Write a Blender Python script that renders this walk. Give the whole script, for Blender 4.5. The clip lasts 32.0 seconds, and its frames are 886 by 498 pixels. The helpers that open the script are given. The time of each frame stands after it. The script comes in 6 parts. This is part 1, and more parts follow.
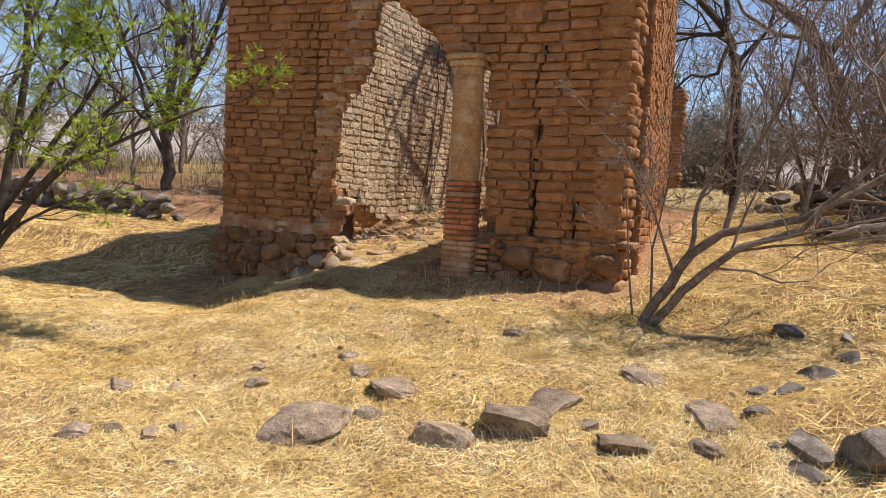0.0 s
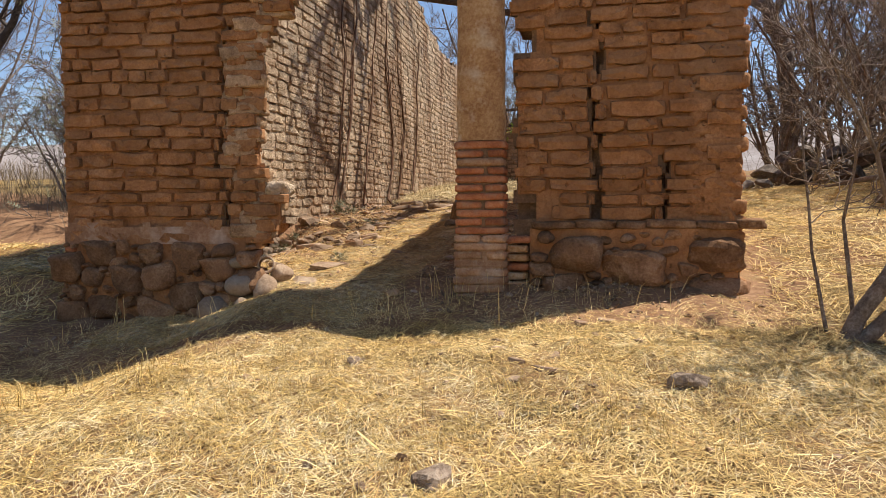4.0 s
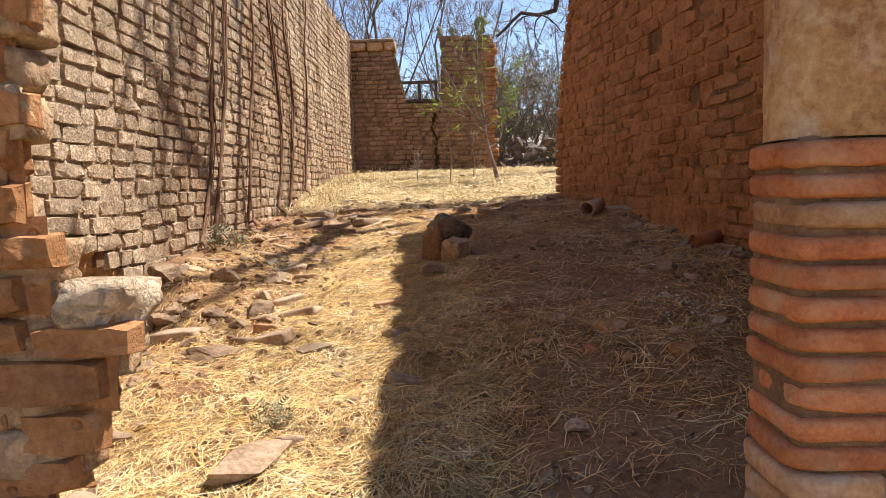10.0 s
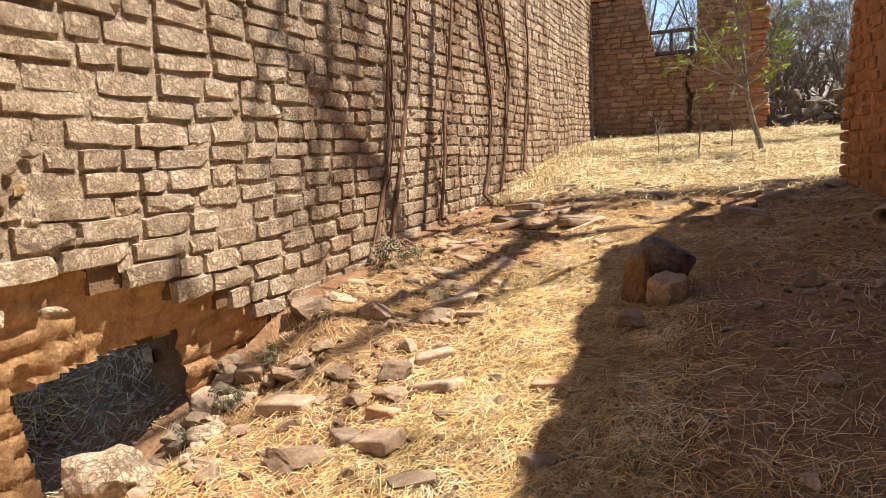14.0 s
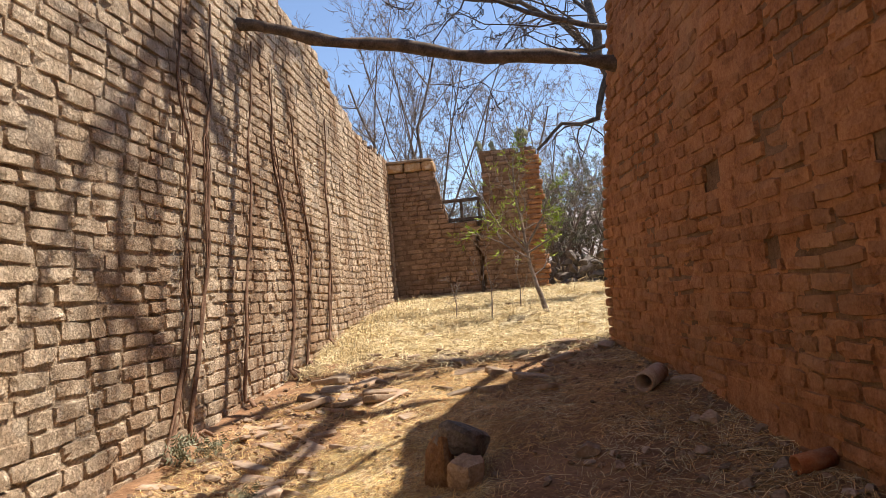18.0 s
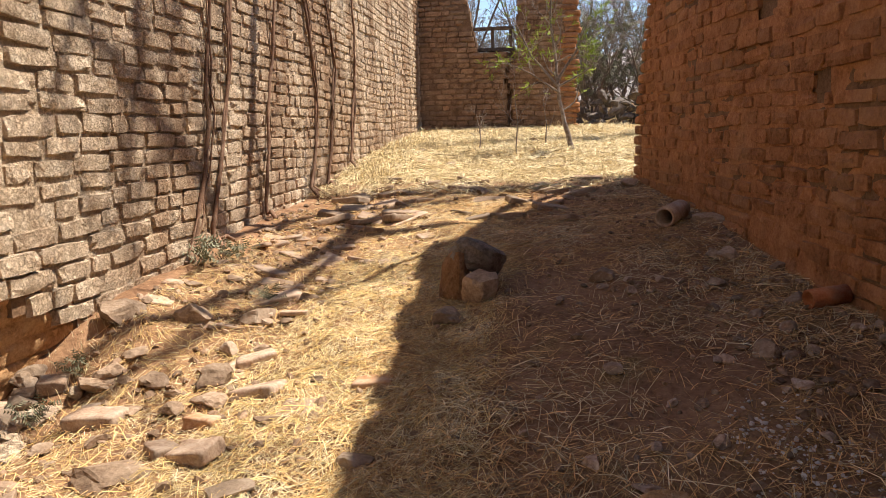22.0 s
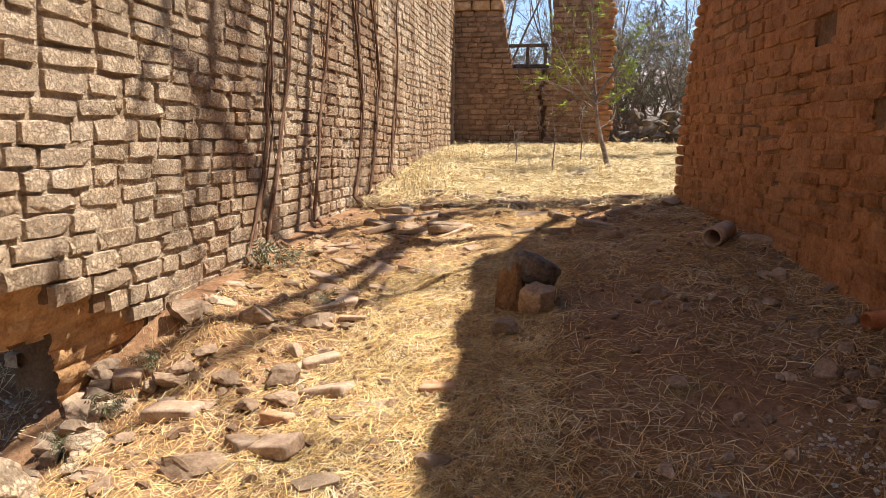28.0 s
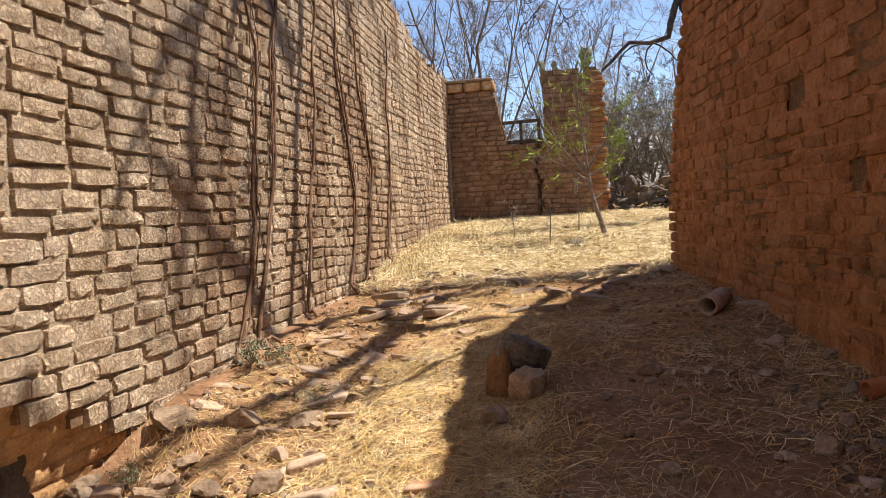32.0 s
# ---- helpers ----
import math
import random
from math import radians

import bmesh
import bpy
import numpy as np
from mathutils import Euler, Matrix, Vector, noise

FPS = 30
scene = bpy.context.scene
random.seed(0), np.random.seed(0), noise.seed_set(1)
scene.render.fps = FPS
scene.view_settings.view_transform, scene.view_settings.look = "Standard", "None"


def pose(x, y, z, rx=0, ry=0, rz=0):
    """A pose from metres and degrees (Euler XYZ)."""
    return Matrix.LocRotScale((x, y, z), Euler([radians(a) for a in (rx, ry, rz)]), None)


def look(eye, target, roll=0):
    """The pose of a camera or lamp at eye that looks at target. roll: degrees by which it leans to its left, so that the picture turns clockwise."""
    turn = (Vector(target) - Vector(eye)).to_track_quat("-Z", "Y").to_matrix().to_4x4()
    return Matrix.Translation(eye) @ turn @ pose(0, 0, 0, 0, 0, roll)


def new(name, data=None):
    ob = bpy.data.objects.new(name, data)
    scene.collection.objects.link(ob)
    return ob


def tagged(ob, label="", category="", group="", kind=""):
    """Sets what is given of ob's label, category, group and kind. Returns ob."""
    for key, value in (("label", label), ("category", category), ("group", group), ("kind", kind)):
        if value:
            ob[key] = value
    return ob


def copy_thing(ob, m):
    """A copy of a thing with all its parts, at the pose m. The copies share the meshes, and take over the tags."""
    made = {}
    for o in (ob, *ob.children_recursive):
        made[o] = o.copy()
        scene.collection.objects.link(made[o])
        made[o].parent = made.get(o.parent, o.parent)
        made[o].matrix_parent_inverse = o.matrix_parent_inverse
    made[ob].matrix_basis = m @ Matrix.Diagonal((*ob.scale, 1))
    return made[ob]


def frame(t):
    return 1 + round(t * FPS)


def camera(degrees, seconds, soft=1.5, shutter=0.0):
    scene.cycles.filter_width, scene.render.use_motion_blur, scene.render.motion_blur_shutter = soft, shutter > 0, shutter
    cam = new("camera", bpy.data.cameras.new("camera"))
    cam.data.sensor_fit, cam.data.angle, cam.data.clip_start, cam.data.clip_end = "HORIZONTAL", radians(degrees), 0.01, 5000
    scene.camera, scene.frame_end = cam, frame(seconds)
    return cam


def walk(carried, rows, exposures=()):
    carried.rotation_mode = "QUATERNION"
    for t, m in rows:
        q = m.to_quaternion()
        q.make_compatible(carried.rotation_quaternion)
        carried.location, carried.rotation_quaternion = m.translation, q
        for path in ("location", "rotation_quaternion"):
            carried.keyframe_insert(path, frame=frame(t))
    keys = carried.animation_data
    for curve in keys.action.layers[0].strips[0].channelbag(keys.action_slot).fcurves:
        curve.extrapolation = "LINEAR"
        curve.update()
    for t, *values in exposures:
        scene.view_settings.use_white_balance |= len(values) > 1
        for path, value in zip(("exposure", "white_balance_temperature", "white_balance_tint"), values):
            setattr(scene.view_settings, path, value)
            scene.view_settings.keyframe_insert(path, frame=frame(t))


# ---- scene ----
cam = camera(63.8, 32.0, soft=0.8)
PATH = [
    (0, (3.671, -8.333, 1.432), (2.823, -6.528, 1.282), 3.0),
    (0.5, (3.283, -8.006, 1.407), (2.638, -6.116, 1.295), 3.1),
    (1, (2.962, -7.781, 1.357), (2.311, -5.898, 1.181), 1.4),
    (1.5, (2.618, -7.505, 1.28), (1.922, -5.634, 1.159), 3.4),
    (2, (2.231, -7.233, 1.231), (1.768, -5.292, 1.09), 1.4),
    (2.5, (1.98, -6.957, 1.143), (1.421, -5.043, 0.986), -1.0),
    (3, (1.677, -6.618, 1.121), (1.157, -4.692, 0.986), 0.6),
    (3.5, (1.294, -6.218, 1.076), (0.833, -4.274, 0.976), -0.2),
    (5.5, (0.212, -4.63, 1.027), (-0.158, -2.67, 0.889), 0.7),
    (6, (-0.08, -4.223, 1.025), (-0.545, -2.286, 0.84), 1.6),
    (6.5, (-0.407, -3.875, 1.124), (-0.717, -1.904, 0.988), 1.1),
    (7, (-0.621, -3.5, 1.124), (-0.935, -1.532, 0.945), 0.7),
    (7.5, (-0.855, -3.171, 1.179), (-1.092, -1.193, 0.995), -0.0),
    (8, (-0.949, -3.022, 1.276), (-1.044, -1.031, 1.107), -0.5),
    (8.5, (-0.886, -2.727, 1.311), (-1.05, -0.74, 1.154), 2.0),
    (9, (-0.843, -2.44, 1.443), (-0.99, -0.468, 1.148), 1.2),
    (9.5, (-0.943, -2.081, 1.496), (-1.089, -0.097, 1.291), -1.2),
    (10, (-0.953, -1.725, 1.538), (-0.97, 0.268, 1.372), -1.6),
    (10.5, (-0.934, -1.412, 1.655), (-0.717, 0.559, 1.399), -0.2),
    (11, (-1.04, -1.232, 1.776), (-0.572, 0.706, 1.616), -1.3),
    (11.5, (-0.994, -1.117, 1.851), (-0.481, 0.806, 1.661), -1.5),
    (12, (-0.817, -0.836, 1.89), (-0.759, 1.156, 1.723), -0.3),
    (12.5, (-0.815, -0.64, 1.877), (-1.085, 1.324, 1.613), -1.3),
    (13, (-0.793, -0.44, 1.963), (-1.316, 1.459, 1.616), -1.8),
    (13.5, (-0.728, -0.261, 1.94), (-1.545, 1.541, 1.644), -2.2),
    (14, (-0.614, -0.174, 1.928), (-1.335, 1.672, 1.658), -3.0),
    (14.5, (-0.635, -0.167, 1.953), (-1.253, 1.714, 1.669), -3.1),
    (16.5, (-0.538, -0.286, 2.084), (-0.819, 1.681, 1.857), -3.0),
    (17, (-0.542, -0.31, 2.13), (-0.731, 1.681, 2.14), -3.0),
    (17.5, (-0.505, -0.316, 2.194), (-0.69, 1.671, 2.328), -4.2),
    (18, (-0.492, -0.319, 2.197), (-0.68, 1.669, 2.311), -5.0),
    (18.5, (-0.493, -0.307, 2.177), (-0.714, 1.68, 2.183), -5.3),
    (19, (-0.501, -0.294, 2.162), (-0.745, 1.69, 2.126), -5.4),
    (19.5, (-0.482, -0.262, 2.169), (-0.782, 1.709, 2.009), -5.3),
    (20, (-0.531, -0.251, 2.077), (-0.827, 1.698, 1.742), -4.8),
    (20.5, (-0.529, -0.247, 2.053), (-0.767, 1.709, 1.706), -3.6),
    (21, (-0.522, -0.241, 2.048), (-0.741, 1.707, 1.653), -3.0),
    (21.5, (-0.521, -0.255, 2.032), (-0.802, 1.688, 1.649), -2.6),
    (22, (-0.527, -0.253, 2.048), (-0.793, 1.701, 1.716), -1.3),
    (22.5, (-0.533, -0.254, 2.053), (-0.821, 1.703, 1.755), -0.9),
    (23, (-0.529, -0.255, 2.053), (-0.812, 1.701, 1.749), -0.5),
    (23.5, (-0.539, -0.258, 2.037), (-0.859, 1.687, 1.697), -0.5),
    (24, (-0.631, -0.321, 2.056), (-1.146, 1.577, 1.694), -1.7),
    (24.5, (-0.749, -0.39, 2.065), (-1.314, 1.499, 1.731), -2.6),
    (25, (-0.801, -0.433, 2.055), (-1.262, 1.485, 1.726), -3.0),
    (25.5, (-0.796, -0.438, 2.06), (-1.07, 1.526, 1.801), -1.5),
    (27.5, (-0.762, -0.438, 2.061), (-1.052, 1.519, 1.763), 0.4),
    (28, (-0.777, -0.429, 2.06), (-1.093, 1.523, 1.764), 0.4),
    (28.5, (-0.768, -0.431, 2.071), (-1.108, 1.522, 1.81), 0.2),
    (29, (-0.772, -0.47, 2.09), (-1.256, 1.459, 1.877), -0.1),
    (29.5, (-0.885, -0.534, 2.114), (-1.796, 1.236, 1.918), -1.9),
    (30, (-0.928, -0.477, 2.099), (-2.003, 1.199, 1.905), -1.3),
    (30.5, (-0.801, -0.378, 2.101), (-1.776, 1.355, 1.892), 0.9),
    (31, (-0.727, -0.333, 2.085), (-1.558, 1.476, 1.899), -0.0),
    (31.5, (-0.66, -0.331, 2.115), (-1.229, 1.584, 2.021), -1.3),
    (32, (-0.586, -0.326, 2.134), (-0.936, 1.642, 2.048), -3.4),
]
walk(cam, [(t, look(eye, target, roll)) for t, eye, target, roll in PATH], [(0, 0.3, 6500, 12), (3, 0.3, 6500, 12), (6, 0.4, 6500, 12), (9, 0.8, 6500, 12), (12, 0.85, 6500, 12), (15.5, 0.82, 6500, 12), (17, 0.74, 6500, 12), (19, 0.74, 6500, 12), (20.5, 0.82, 6500, 12), (30, 0.85, 6500, 12), (32, 0.70, 6500, 12)])

# ---- light ----
SUN_TO = Vector((0.874, 0.486, 1.94)).normalized()
world = bpy.data.worlds.new("sky")
scene.world = world
world.use_nodes = True
wt = world.node_tree
sky = wt.nodes.new("ShaderNodeTexSky")
sky.sky_type = "NISHITA"
sky.sun_disc = False
sky.sun_elevation = math.asin(SUN_TO.z)
sky.sun_rotation = math.atan2(SUN_TO.x, SUN_TO.y)
sky.altitude = 1500
sky.dust_density = 0.8
wt.links.new(sky.outputs["Color"], wt.nodes["Background"].inputs["Color"])
wt.nodes["Background"].inputs["Strength"].default_value = 0.12
sun = new("sun", bpy.data.lights.new("sun", "SUN"))
sun.data.energy = 5.2
sun.data.angle = radians(0.55)
sun.data.color = (1.0, 0.93, 0.82)
sun.matrix_world = look((20, 10, 40), Vector((20, 10, 40)) - SUN_TO)


# ---- materials ----
def material(name, dark, mid, light, scale=6.0, fine=60.0, rough=0.9, bump=0.4, bump_dist=0.01, jitter=0.12, stain=None, stain_scale=1.2, stain_amount=0.4, island=False, pits=0.0, pit_scale=26.0, holes=0.0, streak=None, streak_amount=0.5, along=False):
    """A mottled procedural surface: two scales of noise between three colours, with a stain colour, relief and a per-piece change of tone."""
    m = bpy.data.materials.new(name)
    m.use_nodes = True
    nt = m.node_tree
    n, link = nt.nodes, nt.links.new
    shader = n["Principled BSDF"]
    shader.inputs["Roughness"].default_value = rough
    shader.inputs["Specular IOR Level"].default_value = 0.2
    where = n.new("ShaderNodeNewGeometry")
    large = n.new("ShaderNodeTexNoise")
    large.inputs["Scale"].default_value, large.inputs["Detail"].default_value, large.inputs["Roughness"].default_value = scale, 6, 0.65
    small = n.new("ShaderNodeTexNoise")
    small.inputs["Scale"].default_value, small.inputs["Detail"].default_value, small.inputs["Roughness"].default_value = fine, 5, 0.7
    for t in (large, small):
        link(where.outputs["Position"], t.inputs["Vector"])
    mix = n.new("ShaderNodeMath")
    mix.operation = "MULTIPLY_ADD"
    mix.inputs[1].default_value = 0.45
    link(small.outputs["Fac"], mix.inputs[0])
    half = n.new("ShaderNodeMath")
    half.operation = "MULTIPLY"
    half.inputs[1].default_value = 0.55
    link(large.outputs["Fac"], half.inputs[0])
    link(half.outputs[0], mix.inputs[2])
    ramp = n.new("ShaderNodeValToRGB")
    ramp.color_ramp.elements[0].position, ramp.color_ramp.elements[0].color = 0.38, (*dark, 1)
    ramp.color_ramp.elements[1].position, ramp.color_ramp.elements[1].color = 0.63, (*light, 1)
    ramp.color_ramp.elements.new(0.5).color = (*mid, 1)
    link(mix.outputs[0], ramp.inputs["Fac"])
    colour = ramp.outputs["Color"]
    if stain:
        spot = n.new("ShaderNodeTexNoise")
        spot.inputs["Scale"].default_value, spot.inputs["Detail"].default_value, spot.inputs["Roughness"].default_value = stain_scale, 7, 0.6
        link(where.outputs["Position"], spot.inputs["Vector"])
        edge = n.new("ShaderNodeMapRange")
        edge.inputs["From Min"].default_value, edge.inputs["From Max"].default_value = 0.5, 0.68
        edge.inputs["To Max"].default_value = stain_amount
        link(spot.outputs["Fac"], edge.inputs["Value"])
        blend = n.new("ShaderNodeMix")
        blend.data_type = "RGBA"
        link(edge.outputs[0], blend.inputs["Factor"])
        link(colour, blend.inputs["A"])
        blend.inputs["B"].default_value = (*stain, 1)
        colour = blend.outputs["Result"]
    if streak:
        long = n.new("ShaderNodeMapping")
        long.inputs["Scale"].default_value = (1.0, 1.0, 0.16)
        link(where.outputs["Position"], long.inputs["Vector"])
        run = n.new("ShaderNodeTexNoise")
        run.inputs["Scale"].default_value, run.inputs["Detail"].default_value, run.inputs["Roughness"].default_value = 2.2, 6, 0.62
        link(long.outputs[0], run.inputs["Vector"])
        wash = n.new("ShaderNodeMapRange")
        wash.inputs["From Min"].default_value, wash.inputs["From Max"].default_value = 0.42, 0.62
        wash.inputs["To Max"].default_value = streak_amount
        link(run.outputs["Fac"], wash.inputs["Value"])
        amount = wash.outputs[0]
        # Streaks strengthen along the wall: heavier staining, with tree shade put into the colour.
        if along:
            place = n.new("ShaderNodeSeparateXYZ")
            link(where.outputs["Position"], place.inputs[0])
            reach = n.new("ShaderNodeMapRange")
            reach.inputs["From Min"].default_value, reach.inputs["From Max"].default_value = 2.6, 6.0
            reach.inputs["To Min"].default_value = 0.25
            link(place.outputs["Y"], reach.inputs["Value"])
            grow = n.new("ShaderNodeMath")
            grow.operation = "MULTIPLY"
            link(amount, grow.inputs[0])
            link(reach.outputs[0], grow.inputs[1])
            amount = grow.outputs[0]
        over = n.new("ShaderNodeMix")
        over.data_type = "RGBA"
        link(amount, over.inputs["Factor"])
        link(colour, over.inputs["A"])
        over.inputs["B"].default_value = (*streak, 1)
        colour = over.outputs["Result"]
    if jitter:
        hsv = n.new("ShaderNodeHueSaturation")
        value = n.new("ShaderNodeMapRange")
        value.inputs["To Min"].default_value, value.inputs["To Max"].default_value = 1 - jitter, 1 + jitter
        if island:
            link(where.outputs["Random Per Island"], value.inputs["Value"])
        else:
            info = n.new("ShaderNodeObjectInfo")
            link(info.outputs["Random"], value.inputs["Value"])
        link(value.outputs[0], hsv.inputs["Value"])
        link(colour, hsv.inputs["Color"])
        colour = hsv.outputs["Color"]
    link(colour, shader.inputs["Base Color"])
    relief = n.new("ShaderNodeBump")
    relief.inputs["Strength"].default_value, relief.inputs["Distance"].default_value = bump, bump_dist
    height = mix.outputs[0]
    if pits:
        cell = n.new("ShaderNodeTexVoronoi")
        cell.feature = "DISTANCE_TO_EDGE"
        cell.inputs["Scale"].default_value = pit_scale
        warp = n.new("ShaderNodeVectorMath")
        warp.operation = "MULTIPLY_ADD"
        warp.inputs[1].default_value = (0.07, 0.07, 0.07)
        link(small.outputs["Color"], warp.inputs[0])
        link(where.outputs["Position"], warp.inputs[2])
        link(warp.outputs[0], cell.inputs["Vector"])
        dent = n.new("ShaderNodeMapRange")
        dent.interpolation_type = "SMOOTHSTEP"
        dent.inputs["From Max"].default_value, dent.inputs["To Min"].default_value, dent.inputs["To Max"].default_value = 0.16, -pits, 0.0
        link(cell.outputs["Distance"], dent.inputs["Value"])
        total = n.new("ShaderNodeMath")
        link(height, total.inputs[0])
        link(dent.outputs[0], total.inputs[1])
        height = total.outputs[0]
    if holes:
        burrow = n.new("ShaderNodeTexVoronoi")
        burrow.inputs["Scale"].default_value = 8.5
        link(where.outputs["Position"], burrow.inputs["Vector"])
        bore = n.new("ShaderNodeMapRange")
        bore.interpolation_type = "SMOOTHSTEP"
        bore.inputs["From Min"].default_value, bore.inputs["From Max"].default_value = 0.07, 0.15
        bore.inputs["To Min"].default_value, bore.inputs["To Max"].default_value = -holes, 0.0
        link(burrow.outputs["Distance"], bore.inputs["Value"])
        deep = n.new("ShaderNodeMath")
        link(height, deep.inputs[0])
        link(bore.outputs[0], deep.inputs[1])
        height = deep.outputs[0]
    link(height, relief.inputs["Height"])
    link(relief.outputs[0], shader.inputs["Normal"])
    return m


ADOBE_C = ((0.44, 0.31, 0.195), (0.73, 0.55, 0.37), (0.88, 0.71, 0.52))
adobe = material("adobe", *ADOBE_C, scale=9, fine=48, bump=1.0, bump_dist=0.045, pits=0.2, pit_scale=24.0, jitter=0.13, stain=(0.72, 0.58, 0.43), stain_amount=0.5, streak=(0.34, 0.195, 0.105), streak_amount=0.9, along=True)
adobe_joined = material("adobe_joined", *ADOBE_C, scale=9, fine=48, bump=1.0, bump_dist=0.045, pits=0.2, pit_scale=24.0, jitter=0.13, stain=(0.72, 0.58, 0.43), stain_amount=0.5, streak=(0.34, 0.195, 0.105), streak_amount=0.9, along=True, island=True)
RED_C = ((0.24, 0.102, 0.044), (0.375, 0.172, 0.076), (0.48, 0.245, 0.118))
adobe_red = material("red_adobe", *RED_C, scale=7, fine=42, bump=0.9, bump_dist=0.024, pits=0.1, pit_scale=15.0, holes=0.7, jitter=0.16, stain=(0.42, 0.27, 0.15))
adobe_red_joined = material("red_adobe_joined", *RED_C, scale=7, fine=42, bump=0.9, bump_dist=0.024, pits=0.1, pit_scale=15.0, holes=0.7, jitter=0.16, stain=(0.42, 0.27, 0.15), island=True)
# Adobe of the hollow: the ground's warm bounced light is put into its colour.
adobe_bounce_lit = material("ochre_adobe", (0.33, 0.175, 0.075), (0.54, 0.31, 0.145), (0.68, 0.44, 0.235), scale=7, fine=50, bump=1.0, bump_dist=0.02, pits=0.12, pit_scale=20.0, jitter=0)
BROWN_C = ((0.25, 0.113, 0.046), (0.40, 0.190, 0.080), (0.53, 0.28, 0.132))
adobe_brown = material("brown_adobe", *BROWN_C, scale=6, fine=45, bump=0.9, bump_dist=0.022, pits=0.1, pit_scale=15.0, holes=1.0, jitter=0.13, stain=(0.46, 0.28, 0.15), streak=(0.29, 0.135, 0.058), streak_amount=0.5)
adobe_brown_joined = material("brown_adobe_joined", *BROWN_C, scale=6, fine=45, bump=0.9, bump_dist=0.022, pits=0.1, pit_scale=15.0, holes=1.0, jitter=0.13, stain=(0.46, 0.28, 0.15), streak=(0.29, 0.135, 0.058), streak_amount=0.5, island=True)
adobe_tan = material("tan_adobe", (0.42, 0.295, 0.19), (0.69, 0.52, 0.355), (0.85, 0.69, 0.51), scale=6, fine=45, bump=1.0, bump_dist=0.05, pits=0.16, pit_scale=17.0, jitter=0.13)
adobe_jamb = material("jamb_adobe", (0.32, 0.19, 0.10), (0.51, 0.33, 0.19), (0.67, 0.47, 0.30), scale=6, fine=45, bump=1.0, bump_dist=0.03, pits=0.12, pit_scale=15.0, jitter=0.13)
mortar = material("mud_mortar", (0.13, 0.075, 0.042), (0.21, 0.125, 0.07), (0.30, 0.185, 0.11), scale=5, fine=50, bump=0.9, bump_dist=0.02, jitter=0)
# Darker adobe copy for the far wall: its shade is put into the colour.
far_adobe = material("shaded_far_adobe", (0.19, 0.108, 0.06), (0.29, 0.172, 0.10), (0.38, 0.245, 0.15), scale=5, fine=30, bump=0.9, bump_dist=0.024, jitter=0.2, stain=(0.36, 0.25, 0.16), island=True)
brick_red = material("fired_brick", (0.30, 0.10, 0.045), (0.43, 0.155, 0.065), (0.52, 0.23, 0.11), scale=9, fine=80, bump=0.5, bump_dist=0.006, jitter=0.25, stain=(0.45, 0.33, 0.22), stain_scale=6, stain_amount=0.5)
plaster = material("old_plaster", (0.32, 0.155, 0.065), (0.49, 0.28, 0.125), (0.63, 0.43, 0.235), scale=4.5, fine=40, bump=0.9, bump_dist=0.03, pits=0.08, pit_scale=9.0, jitter=0, stain=(0.66, 0.54, 0.40), stain_scale=5, stain_amount=0.75)
lime_render = material("lime_mud_render", (0.26, 0.13, 0.07), (0.37, 0.205, 0.115), (0.50, 0.32, 0.20), scale=4, fine=30, bump=0.8, bump_dist=0.02, jitter=0, stain=(0.66, 0.56, 0.47), stain_scale=3, stain_amount=0.6)
foot_stone = material("footing_cobble", (0.15, 0.075, 0.036), (0.27, 0.145, 0.072), (0.42, 0.255, 0.145), scale=6, fine=50, bump=1.0, bump_dist=0.024, pits=0.08, pit_scale=11.0, jitter=0.3, stain=(0.33, 0.18, 0.10))
stone = material("field_stone", (0.17, 0.11, 0.07), (0.29, 0.20, 0.13), (0.43, 0.33, 0.24), scale=5, fine=45, bump=0.6, bump_dist=0.012, jitter=0.25, stain=(0.45, 0.36, 0.26))
basalt = material("dark_stone", (0.075, 0.06, 0.05), (0.15, 0.122, 0.10), (0.28, 0.235, 0.195), scale=7, fine=50, bump=0.7, bump_dist=0.012, jitter=0.3, stain=(0.34, 0.30, 0.26), stain_scale=5)
tile_clay = material("roof_tile_clay", (0.25, 0.155, 0.10), (0.40, 0.275, 0.185), (0.54, 0.42, 0.31), scale=9, fine=70, bump=0.5, jitter=0.25, stain=(0.42, 0.36, 0.29), stain_scale=8)
bark = material("grey_bark", (0.12, 0.09, 0.07), (0.24, 0.19, 0.155), (0.40, 0.335, 0.28), scale=9, fine=60, bump=0.8, jitter=0.1)
bark_brown = material("brown_bark", (0.11, 0.075, 0.052), (0.20, 0.148, 0.11), (0.36, 0.29, 0.235), scale=9, fine=60, bump=0.8, jitter=0.1)
bark_dark = material("dark_bark", (0.045, 0.035, 0.03), (0.085, 0.068, 0.055), (0.16, 0.13, 0.105), scale=9, fine=60, bump=0.8, jitter=0.1)
old_wood = material("weathered_wood", (0.06, 0.042, 0.03), (0.12, 0.085, 0.06), (0.2, 0.15, 0.11), scale=8, fine=50, bump=0.7, jitter=0.1)
leaf_green = material("green_leaf", (0.16, 0.24, 0.02), (0.30, 0.41, 0.035), (0.46, 0.55, 0.07), scale=3, fine=30, rough=0.6, bump=0.1, jitter=0.25, island=True)
leaf_olive = material("olive_leaf", (0.12, 0.12, 0.07), (0.20, 0.20, 0.12), (0.31, 0.295, 0.19), scale=3, fine=30, rough=0.6, bump=0.1, jitter=0.25, island=True)
straw = material("dry_straw", (0.43, 0.28, 0.08), (0.73, 0.525, 0.20), (0.90, 0.73, 0.38), scale=2, fine=20, rough=0.55, bump=0.1, jitter=0.45, island=True)
